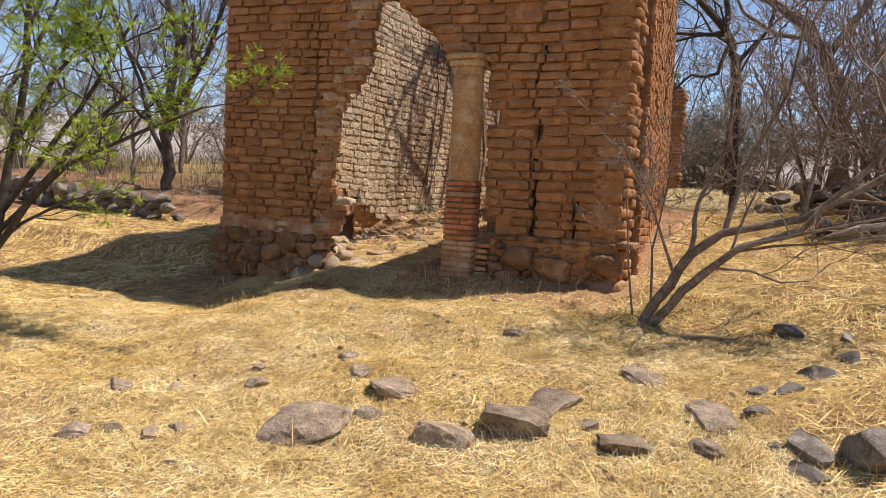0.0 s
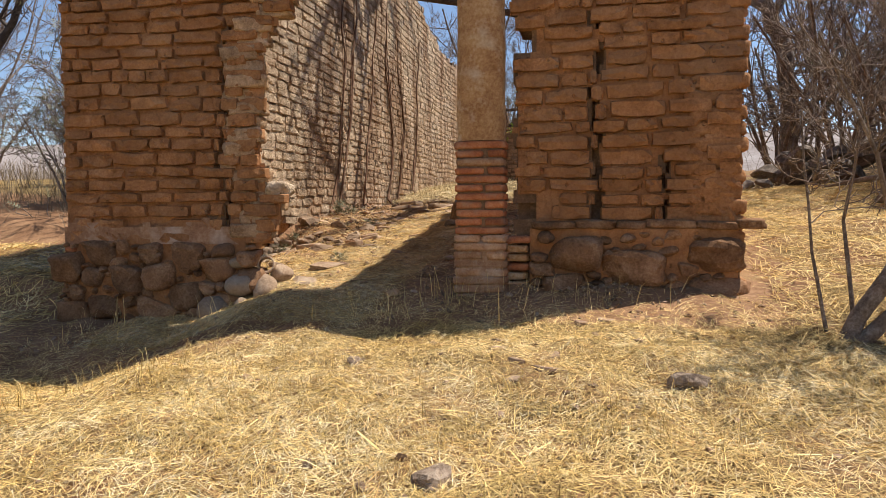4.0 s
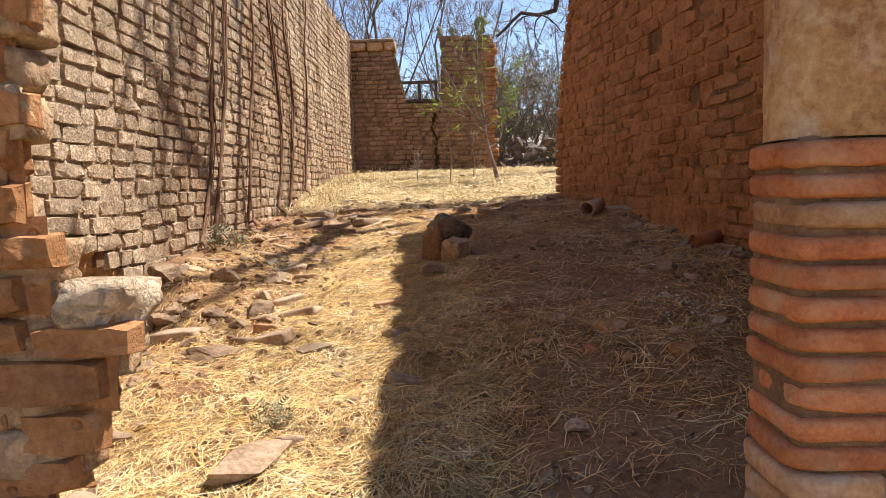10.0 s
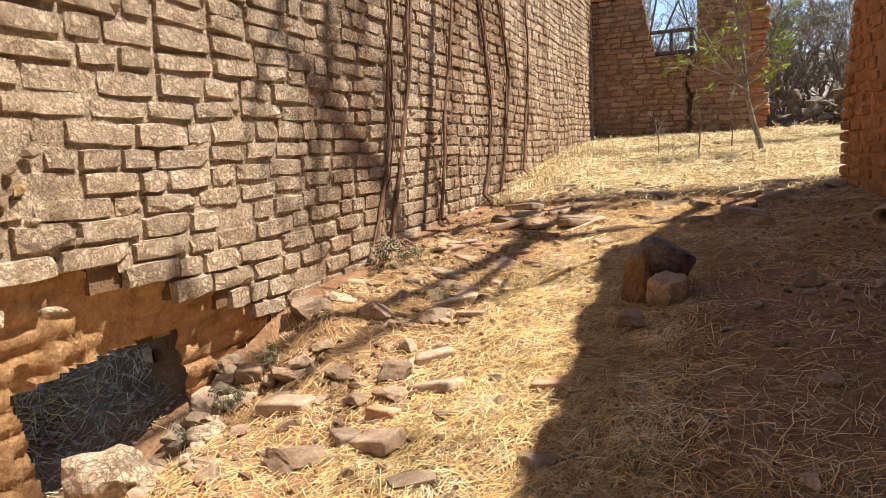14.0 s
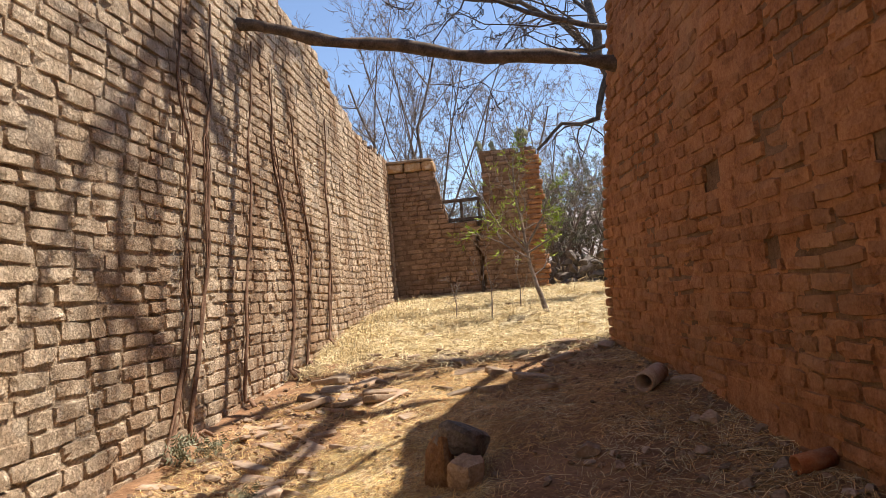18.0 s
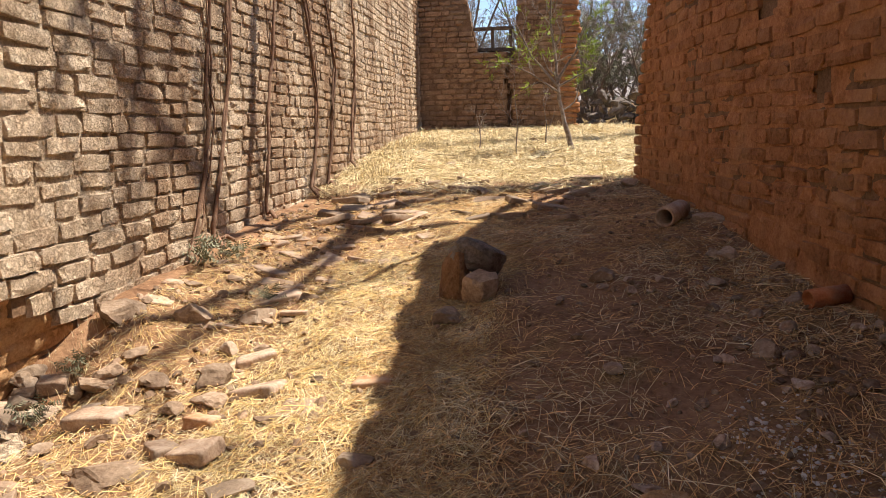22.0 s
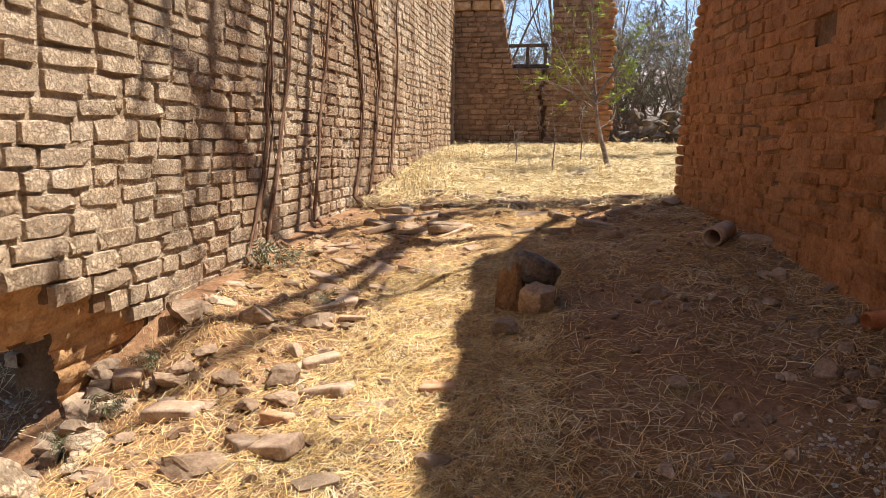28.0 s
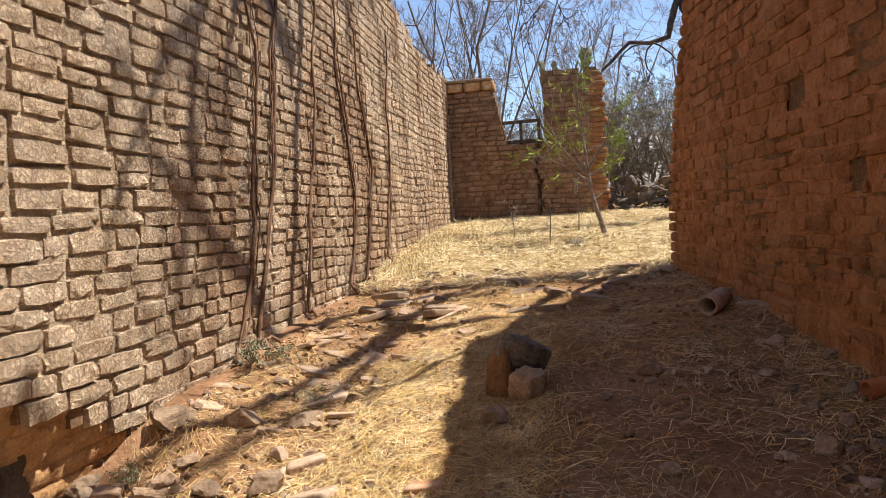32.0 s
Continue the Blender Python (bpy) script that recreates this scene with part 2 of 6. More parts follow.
straw_pale = material("pale_straw", (0.42, 0.31, 0.15), (0.66, 0.53, 0.29), (0.86, 0.76, 0.52), scale=2, fine=20, rough=0.55, bump=0.1, jitter=0.45, island=True)
# Browner straw copy: shade is put into its colour; also used for brown stalks.
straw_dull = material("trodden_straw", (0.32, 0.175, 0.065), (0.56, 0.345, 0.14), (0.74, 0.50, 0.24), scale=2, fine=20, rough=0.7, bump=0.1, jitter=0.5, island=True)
scrub = material("dry_scrub", (0.16, 0.12, 0.08), (0.27, 0.21, 0.14), (0.38, 0.31, 0.2), scale=0.6, fine=6, bump=0.3, jitter=0.25, island=True)


def ground_material():
    m = material("ground_soil", (0.15, 0.076, 0.039), (0.275, 0.150, 0.078), (0.40, 0.24, 0.13), scale=1.6, fine=28, bump=0.9, bump_dist=0.03, jitter=0)
    nt = m.node_tree
    n, link = nt.nodes, nt.links.new
    shader = n["Principled BSDF"]
    soil = shader.inputs["Base Color"].links[0].from_socket
    where = n.new("ShaderNodeNewGeometry")
    fibre = n.new("ShaderNodeTexNoise")
    fibre.inputs["Scale"].default_value, fibre.inputs["Detail"].default_value, fibre.inputs["Distortion"].default_value = 45, 6, 2.2
    link(where.outputs["Position"], fibre.inputs["Vector"])
    ramp = n.new("ShaderNodeValToRGB")
    ramp.color_ramp.elements[0].position, ramp.color_ramp.elements[0].color = 0.42, (0.12, 0.072, 0.03, 1)
    ramp.color_ramp.elements[1].position, ramp.color_ramp.elements[1].color = 0.62, (0.50, 0.355, 0.14, 1)
    link(fibre.outputs["Fac"], ramp.inputs["Fac"])
    cover = n.new("ShaderNodeAttribute")
    cover.attribute_name = "straw_cover"
    patch = n.new("ShaderNodeTexNoise")
    patch.inputs["Scale"].default_value, patch.inputs["Detail"].default_value = 2.4, 6
    link(where.outputs["Position"], patch.inputs["Vector"])
    add = n.new("ShaderNodeMath")
    link(cover.outputs["Fac"], add.inputs[0])
    link(patch.outputs["Fac"], add.inputs[1])
    edge = n.new("ShaderNodeMapRange")
    edge.inputs["From Min"].default_value, edge.inputs["From Max"].default_value = 0.85, 1.1
    link(add.outputs[0], edge.inputs["Value"])
    blend = n.new("ShaderNodeMix")
    blend.data_type = "RGBA"
    link(edge.outputs[0], blend.inputs["Factor"])
    link(soil, blend.inputs["A"])
    link(ramp.outputs["Color"], blend.inputs["B"])
    link(blend.outputs["Result"], shader.inputs["Base Color"])
    return m


soil = ground_material()


# ---- building helpers ----


def mesh_of(name, verts, faces, mat, smooth=True):
    me = bpy.data.meshes.new(name)
    me.from_pydata([tuple(v) for v in verts], [], [tuple(f) for f in faces])
    me.materials.append(mat)
    if smooth:
        me.polygons.foreach_set("use_smooth", [True] * len(me.polygons))
    me.update()
    return me


def put(name, me, parent=None, m=None, label=""):
    ob = new(name, me)
    ob.parent = parent
    if m is not None:
        ob.matrix_basis = m
    return tagged(ob, label)


def thing(name, label, category, group="", kind="", at=(0, 0, 0)):
    ob = new(name)
    ob.empty_display_size = 0.1
    ob.location = at
    return tagged(ob, label, category, group, kind)


YK = [-300, -60, -12, -8.5, -6, -4.2, -3, -1.6, 0, 1.2, 2.6, 3.5, 4.8, 6, 8, 12, 17.5, 25, 60, 300]
ZK = [-0.6, -0.6, -0.45, -0.4, -0.32, -0.2, -0.03, 0.12, 0.40, 0.52, 0.66, 0.76, 0.90, 1.03, 1.22, 1.64, 2.02, 2.3, 3.5, 3.5]


def ground_z(x, y):
    """Height of the sloping ground."""
    x, y = np.asarray(x, float), np.asarray(y, float)
    z = np.interp(y, YK, ZK)
    w = np.clip((y + 1) / 3, 0, 1) * np.clip((10 - y) / 4, 0, 1)
    z = z + 0.085 * np.clip(x + 1.9, -1.5, 3.2) * w
    z = z - 0.28 * np.exp(-(((x + 3.7) / 0.6) ** 2) - ((y - 2.4) / 0.8) ** 2)
    z = z + np.interp(y, [3.2, 3.8, 5.2, 7.0, 8.6], [0, 0.2, 0.22, 0.14, 0]) * np.clip((-2.35 - x) / 0.85, 0, 1)
    z = z + 0.10 * np.clip(x - 3.0, 0, 14) * np.clip((y + 6) / 6, 0, 1)
    z = z - 0.26 * np.clip((-1.7 - x) / 0.8, 0, 1) * np.clip((0.5 - y) / 0.5, 0, 1) * np.clip((y + 4) / 2.5, 0, 1)
    z = z + 0.04 * np.clip(-6 - x, 0, 10)
    z = z + 0.015 * (np.sin(x * 2.1 + 0.7 * y) + np.sin(y * 2.7 - x) + 0.6 * np.sin(5.1 * x + 4.3 * y))
    return z


def steps(*spans):
    out = []
    for a, b, d in spans:
        out += list(np.arange(a, b - 1e-6, d))
    return np.array(out + [spans[-1][1]])


def box_rows(cells):
    """One mesh's verts and faces from many boxes, each given by its eight corners."""
    verts = np.array(cells, float).reshape(-1, 3)
    base = np.array([(0, 1, 2, 3), (7, 6, 5, 4), (0, 4, 5, 1), (1, 5, 6, 2), (2, 6, 7, 3), (3, 7, 4, 0)])
    faces = (base[None] + 8 * np.arange(len(cells))[:, None, None]).reshape(-1, 4)
    return verts, faces


def face_piece(r, worn):
    """A block's exposed face: nearly flat and scuffed, with narrow crumbled edges that run back into the joint. x along, y out, z up, all about one unit."""
    ex, ez = 0.016 + 0.012 * worn, 0.04 + 0.03 * worn
    xs = [-0.5, -0.5 + ex, r.uniform(-0.3, -0.14), r.uniform(-0.04, 0.08), r.uniform(0.2, 0.32), 0.5 - ex, 0.5]
    zs = [-0.5, -0.5 + ez, r.uniform(-0.12, 0.12), 0.5 - ez, 0.5]
    tilt, lean = r.uniform(-0.25, 0.25), r.uniform(-0.2, 0.3)
    chip = r.randrange(4) if r.random() < 0.3 * worn + 0.1 else -1
    verts = []
    nx, nz = len(xs) - 1, len(zs) - 1
    low, high = [r.uniform(-0.035, 0.055) * worn for _ in xs], [r.uniform(-0.06, 0.04) * worn for _ in xs]
    worn = min(worn, 1.4)
    left, right = [r.uniform(-0.012, 0.02) * worn for _ in zs], [r.uniform(-0.02, 0.012) * worn for _ in zs]
    for j, z in enumerate(zs):
        for i, x in enumerate(xs):
            rim = i in (0, nx) or j in (0, nz)
            edge = i in (1, nx - 1) or j in (1, nz - 1)
            d = -1.9 if rim else 1.0 + tilt * x + lean * z + r.uniform(-0.3, 0.2) * worn - (r.uniform(0.0, 0.35) * worn if edge else 0)
            if not rim and chip == (i > 2) + 2 * (j > 1) and i in (1, nx - 1) and j in (1, nz - 1):
                d -= 1.3
            z2 = z + (low[i] if j < 2 else (high[i] if j > 2 else r.uniform(-0.08, 0.08)))
            x2 = x + (left[j] if i < 2 else (right[j] if i > nx - 2 else r.uniform(-0.016, 0.016) * worn))
            if edge and not rim and i in (1, nx - 1) and j in (1, nz - 1):
                x2, z2 = x2 * 0.985, z2 * (1 - 0.10 * worn)
            verts.append((x2, d, z2))
    n = nx + 1
    faces = [(j * n + i, j * n + i + n, j * n + i + n + 1, j * n + i + 1) for j in range(nz) for i in range(nx)]
    return np.array(verts), faces


def rock(r, rough=0.22, detail=2, squash=(1, 1, 1)):
    """A lumpy closed stone of about unit width, with a few flattened sides."""
    bm = bmesh.new()
    bmesh.ops.create_icosphere(bm, subdivisions=detail, radius=0.5)
    seed = Vector((r.uniform(-50, 50), r.uniform(-50, 50), r.uniform(-50, 50)))
    cuts = [(Vector((r.gauss(0, 1), r.gauss(0, 1), r.gauss(0, 1))).normalized(), r.uniform(0.19, 0.37)) for _ in range(10)]
    for v in bm.verts:
        for n, d in cuts:
            over = v.co.dot(n) - d
            if over > 0:
                v.co -= n * over * 0.93
        v.co *= 1.18 + 0.7 * rough * noise.noise(v.co * 2.6 + seed) + 0.35 * rough * noise.noise(v.co * 6 + seed) + 0.22 * rough * noise.noise(v.co * 15 + seed)
        v.co = Vector((v.co.x * squash[0], v.co.y * squash[1], v.co.z * squash[2]))
    bm.verts.index_update()
    verts, faces = np.array([v.co for v in bm.verts]), [tuple(v.index for v in f.verts) for f in bm.faces]
    bm.free()
    return verts, faces


def block_grid():
    bm = bmesh.new()
    bmesh.ops.create_cube(bm, size=2)
    bmesh.ops.subdivide_edges(bm, edges=bm.edges[:], cuts=4, use_grid_fill=True)
    bm.verts.index_update()
    verts, faces = np.array([v.co for v in bm.verts]), [tuple(v.index for v in f.verts) for f in bm.faces]
    bm.free()
    return np.sign(verts) * np.abs(verts) ** 0.75, faces


GRID = block_grid()


def slab(r, size, bevel=0.12, wear=0.05):
    """A block with worn, rounded, uneven sides, of the given size, standing on z = 0."""
    verts, faces = GRID
    k = min(max(0.9 / bevel, 4.2), 14)
    p = verts / (np.abs(verts) ** k).sum(1)[:, None] ** (1 / k) * 0.5
    at, size = r.uniform(-50, 50), np.array(size)
    span = size / max(size)
    push = np.array([noise.noise_vector((q[0] * span[0] * 5 + at, q[1] * span[1] * 5, q[2] * span[2] * 5)) * 0.8 + noise.noise_vector((q[0] * span[0] * 14, q[1] * span[1] * 14 + at, q[2] * span[2] * 14)) * 0.35 for q in p])
    p = p * size + push * wear * np.minimum(size, 2.2 * min(size))
    p[:, 2] += size[2] / 2
    return p, faces


def joined(pieces):
    verts, faces, at = [], [], 0
    for v, f in pieces:
        verts.append(v)
        faces += [tuple(i + at for i in q) for q in f]
        at += len(v)
    return np.concatenate(verts), faces


def moved(piece, m):
    v, f = piece
    a = np.array(m)
    return v @ a[:3, :3].T + a[:3, 3], f


# ---- ground ----
gx = steps((-260, -40, 20), (-40, -12, 2), (-12, -6, 0.4), (-6, 4, 0.11), (4, 12, 0.4), (12, 40, 2), (40, 260, 20))
gy = steps((-200, -30, 20), (-30, -11, 1.5), (-11, -9, 0.4), (-9, 9, 0.11), (9, 20, 0.25), (20, 40, 1.5), (40, 300, 20))
GX, GY = np.meshgrid(gx, gy)
GZ = ground_z(GX, GY)
near = (np.abs(GX) < 13) & (GY > -12) & (GY < 25)
GZ[near] += np.array([0.045 * noise.noise((x * 3.1, y * 3.1, 0)) + 0.016 * noise.noise((x * 9, y * 9, 3)) for x, y in zip(GX[near], GY[near])])
gn = len(gx)
gfaces = [(j * gn + i, j * gn + i + 1, j * gn + i + gn + 1, j * gn + i + gn) for j in range(len(gy) - 1) for i in range(gn - 1)]
gme = mesh_of("ground", np.stack([GX.ravel(), GY.ravel(), GZ.ravel()], 1), gfaces, soil)


def surface_z(x, y):
    """Height of the finished ground, with its bumps."""
    x, y = np.asarray(x, float), np.asarray(y, float)
    i, j = np.clip(np.searchsorted(gx, x) - 1, 0, len(gx) - 2), np.clip(np.searchsorted(gy, y) - 1, 0, len(gy) - 2)
    u, v = (x - gx[i]) / (gx[i + 1] - gx[i]), (y - gy[j]) / (gy[j + 1] - gy[j])
    return (GZ[j, i] * (1 - u) + GZ[j, i + 1] * u) * (1 - v) + (GZ[j + 1, i] * (1 - u) + GZ[j + 1, i + 1] * u) * v


def cover_at(x, y):
    """How thickly straw lies: deep on the meadow, thin and trodden between the walls, gone by the shaded wall. Cut at
    the front wall's shadow edge, which puts shade into the ground's colour.
    """
    # Follows the cast shadow's edge: sparser straw, and shade painted as browner soil.
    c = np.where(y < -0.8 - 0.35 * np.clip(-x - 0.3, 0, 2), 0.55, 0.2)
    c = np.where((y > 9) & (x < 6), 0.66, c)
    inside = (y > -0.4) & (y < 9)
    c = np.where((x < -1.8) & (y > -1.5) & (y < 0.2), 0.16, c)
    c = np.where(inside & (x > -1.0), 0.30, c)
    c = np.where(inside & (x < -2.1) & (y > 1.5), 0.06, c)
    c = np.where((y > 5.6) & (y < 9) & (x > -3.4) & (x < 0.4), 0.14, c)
    c = np.where((x > 2.4) & (y > -3), 0.48, c)
    return c


cover = gme.attributes.new("straw_cover", "FLOAT", "POINT")
cover.data.foreach_set("value", cover_at(GX, GY).ravel().astype(np.float32))
ground = tagged(new("ground", gme), "uneven dry ground with trodden earth and golden straw", "ground", kind="structure")


# ---- adobe walls ----
VARIANTS = {}
PIECES_LAST = []


def variants(kind, mat):
    key = (kind, mat.name)
    if key not in VARIANTS:
        r = random.Random(hash(kind) % 1 + len(VARIANTS) * 7 + 3)
        made = [face_piece(r, kind) for _ in range(22)]
        VARIANTS[key] = [(p, mesh_of("adobe_block", *p, mat, smooth=False)) for p in made]
    return VARIANTS[key]


def inside_spans(test, z, length, step=0.03):
    spans, start = [], None
    for k in range(int(length / step) + 1):
        s = k * step
        if test(s, z):
            start = s if start is None else start
        elif start is not None:
            spans.append((start, s))
            start = None
    if start is not None:
        spans.append((start, length))
    return spans


def split_span(test, a, b, z):
    """A block's stretch, or the two pieces that a crack leaves of it."""
    inner = [a + (b - a) * k / 12 for k in range(1, 12)]
    lost = [q for q in inner if not test(q, z)]
    if lost and test(a + 0.03, z) and test(b - 0.03, z):
        return [p for p in ((a, lost[0] - 0.004), (lost[-1] + 0.004, b)) if p[1] - p[0] > 0.06]
    return [(a, b)]


def bulge(s, z, wall):
    """How far a wall's face swells out of its plane."""
    return 0.022 * noise.noise((s * 0.7, z * 0.8, len(wall.name))) + 0.010 * noise.noise((s * 2.3, z * 2.6, len(wall.name)))


def adobe_wall(wall, origin, along, length, z0, z1, layers, faces, course=0.125, block=0.38, seed=1, mats=None, near=None, lost=0.012, gap=1.0):
    """A coursed wall. layers: (depth from, depth to, test of (s, z)). faces: (depth, side, relief, worn, test), side +1 for the face
    at the front (left of the way along is behind). Blocks for which near(s, z) holds become parts, the rest one joined mesh."""
    r = random.Random(seed)
    single, mass = mats
    u = Vector((along[0], along[1], 0)).normalized()
    back = Vector((-u.y, u.x, 0))
    o = Vector((origin[0], origin[1], 0))
    cells = []
    levels = [z0]
    while levels[-1] < z1:
        levels.append(levels[-1] + course * r.uniform(0.86, 1.14))
    rows = len(levels) - 1
    shift = [r.uniform(0, block) for _ in range(rows)]
    waves = r.uniform(0, 9)
    for k in range(rows):
        za, zb = levels[k], levels[k + 1]
        zm = (za + zb) / 2
        for d0, d1, test in layers:
            for a, b in inside_spans(test, zm, length):
                p = [o + u * s + back * d + Vector((0, 0, z)) for z in (za, zb) for s, d in ((a, d0), (b, d0), (b, d1), (a, d1))]
                cells.append([p[3], p[2], p[1], p[0], p[7], p[6], p[5], p[4]])
    v, f = box_rows(cells)
    put("core", mesh_of("core", v, f, mortar, smooth=False), wall, label="crumbling mud mortar and rubble core")
    rest = []
    for depth, side, relief, worn, test in faces:
        pool_near, pool_far = variants(worn, single), variants(worn, mass)
        n = -back * side
        for k in range(rows):
            zc, high = (levels[k] + levels[k + 1]) / 2, levels[k + 1] - levels[k]
            s = shift[k] - block
            while s < length:
                w = block * (r.uniform(0.8, 1.2) if r.random() > 0.22 else r.uniform(0.4, 0.65))
                a, b = max(s, 0), min(s + w, length)
                s += w
                if b - a < 0.1:
                    continue
                for a, b in split_span(test, a, b, zc):
                    mid = (a + b) / 2
                    sag = 0.034 * math.sin(mid * 0.7 + waves) + 0.016 * math.sin(mid * 2.3 + 0.4 * k)
                    if not (test(a + 0.03, zc) and test(b - 0.03, zc) and test(mid, zc)):
                        if not test(mid, zc):
                            continue
                        while b - a > 0.1 and not test(b - 0.02, zc):
                            b -= 0.03
                        while b - a > 0.1 and not test(a + 0.02, zc):
                            a += 0.03
                        mid = (a + b) / 2
                    worn_in = r.uniform(0.006, 0.016) if r.random() < 0.12 else 0.0
                    out = relief * r.uniform(0.8, 1.2)
                    if r.random() < lost:
                        continue
                    h = high - r.uniform(0.004, 0.022) * gap
                    centre = o + u * mid + back * depth + n * (r.uniform(0.005, 0.017) - worn_in + bulge(mid, zc, wall)) + Vector((0, 0, zc + sag + r.uniform(-0.006, 0.006)))
                    ex, ez = u * (b - a - r.uniform(0.006, 0.026) * gap), Vector((0, 0, h))
                    if side < 0:
                        ex = -ex
                    tip, nod = r.uniform(-0.009, 0.009), r.uniform(-0.005, 0.008)
                    m = Matrix(((ex.x, n.x * out, tip * u.x + nod * n.x, centre.x), (ex.y, n.y * out, tip * u.y + nod * n.y, centre.y), (tip * 0.5, 0, ez.z, centre.z), (0, 0, 0, 1)))
                    q = r.randrange(22)
                    if near and near(mid, zc, side):
                        PIECES_LAST.append(("adobe_block", pool_near[q][1], wall, m))
                    else:
                        rest.append(moved(pool_far[q][0], m))
    if rest:
        v, f = joined(rest)
        tagged(put("adobe_blocks", mesh_of("adobe_blocks", v, f, mass, smooth=False), wall), kind="stuff")


def mud_skin(wall, origin, along, length, z0, z1, test, depth, base, amp, seed, mat, name="mud_coat", step=0.05, label="eroded mud coat over the blocks"):
    """Washed-out mud that fills the joints to an uneven depth."""
    u = Vector((along[0], along[1], 0)).normalized()
    back = Vector((-u.y, u.x, 0))
    o = Vector((origin[0], origin[1], 0))
    ns, nz = int(length / step) + 1, int((z1 - z0) / step) + 1
    verts, faces = [], []
    for j in range(nz):
        for i in range(ns):
            s, z = i * step, z0 + j * step
            lump = noise.noise((s * 1.1 + seed, z * 1.6, seed)) * 0.9 + noise.noise((s * 4 + seed, z * 5, 2)) * 0.55 + noise.noise((s * 11, z * 12, seed)) * 0.3
            verts.append(o + u * s + back * (depth - (base(s, z) if callable(base) else base) - bulge(s, z, wall) - amp * lump) + Vector((0, 0, z)))
    ok = [[test(i * step, z0 + j * step) for i in range(ns)] for j in range(nz)]
    for j in range(nz - 1):
        for i in range(ns - 1):
            if ok[j][i] and ok[j + 1][i] and ok[j][i + 1] and ok[j + 1][i + 1]:
                faces.append((j * ns + i, j * ns + i + 1, (j + 1) * ns + i + 1, (j + 1) * ns + i))
    return put(name, mesh_of(name, verts, faces, mat), wall, label=label)


wob = lambda s, z, k=1.0: 0.07 * noise.noise((s * 1.7, z * 2.2, k)) + 0.05 * noise.noise((s * 5, z * 5, k + 4))


def left_jamb(z):
    """Broken side of the entrance: the x of its edge at each height."""
    return float(np.interp(z, [0.3, 0.7, 0.85, 1.0, 1.22, 1.36, 1.5, 2.5, 2.62, 3.0, 3.1, 3.9, 4.05], [-2.1, -2.05, -1.86, -1.80, -1.74, -1.90, -1.95, -1.95, -1.85, -1.55, -1.45, -1.42, -1.2]))


def right_jamb(z):
    return float(np.interp(z, [0, 3.1, 3.15, 3.5, 3.85, 4.05], [0.26, 0.26, -0.24, -0.52, -0.95, -1.2]))


def front_test(x, z, cut=0.0):
    x += wob(x, z, 2) * (1 if z > 1.3 else 0.4)
    if z < 4.05 and left_jamb(z) - cut < x < right_jamb(z):
        return False
    if 0.26 < x < 0.40 and 2.34 < z < 2.56:
        return False
    return z < float(np.interp(x, [-4, -0.2, 0.5, 0.95, 2.2], [6.7, 6.6, 5.6, 4.6, 4.45])) + 0.2 * noise.noise((x * 2.5, 0, 8))


def crack(x, z, x0, amp, w, seed):
    return abs(x - x0 - amp * noise.noise((0, z * 2.3, seed)) - 0.016 * (1 if int(z / 0.125) % 2 else -1)) < w


def front_crack(x, z):
    if x < 0:
        return crack(x, z, -2.33, 0.09, (0.024 if z < 1.4 else (0.019 if z < 2.6 else 0.010)) * (1 + 0.7 * noise.noise((0, z * 4, 1))), 3)
    return crack(x, z, 0.92, 0.08, (0.030 if z < 1.6 else (0.023 if z < 2.4 else 0.010)) * (1 + 0.7 * noise.noise((3, z * 4, 1))), 5) or (z < 1.6 and crack(x, z, 1.45, 0.03, 0.018, 6))


def front_face(x, z):
    if not front_test(x, z) or front_crack(x, z):
        return False
    if x < 0:
        return z > 0.78 + 0.05 * noise.noise((x * 3, 0, 1))
    return z > 0.98 and not (0.2 < x < 0.44 and 0.9 < z < 1.2)


front = thing("wall_front", "ruined adobe front wall with a broken doorway", "wall", kind="structure")
FX = -4.0
adobe_wall(
    front, (FX, 0), (1, 0), 6.02, -0.1, 6.9,
    [(0.058, 0.15, lambda s, z: front_test(s + FX, z) and not (0.2 < s + FX < 0.44 and 0.95 < z < 1.18) and not front_crack(s + FX, z) and front_test(s + FX, z, 0.2)), (0.15, 0.28, lambda s, z: front_test(s + FX, z, 0.36)), (0.28, 0.40, lambda s, z: front_test(s + FX, z, 0.5)), (0.40, 0.52, lambda s, z: front_test(s + FX, z, 0.66))],
    [(0.03, 1, 0.030, 1.2, lambda s, z: front_face(s + FX, z)), (0.52, -1, 0.03, 0.7, lambda s, z: front_test(s + FX, z, 0.7) and z > 0.6 and -3.4 < s + FX < 1.45)],
    course=0.121, block=0.40, seed=11, mats=(adobe_brown, adobe_brown_joined), near=lambda s, z, side: side > 0 and z < 3.6, lost=0.012, gap=0.95,
)

mud_skin(front, (FX, 0), (1, 0), 6.0, 0.1, 6.4, lambda s, z: front_face(s + FX, z) or (z < 1.0 and front_test(s + FX, z) and not front_crack(s + FX, z) and not 0.2 < s + FX < 0.44), 0.03, -0.012, 0.016, 7, adobe_brown)
mud_skin(front, (FX, 0), (1, 0), 1.85, 0.7, 1.12, lambda s, z: z < 0.98 + 0.13 * noise.noise((s * 2.4, 0, 3)) and z > 0.74, 0.03, 0.038, 0.016, 17, lime_render, "mud_render", 0.04, "flaking pale mud render over the wall foot")


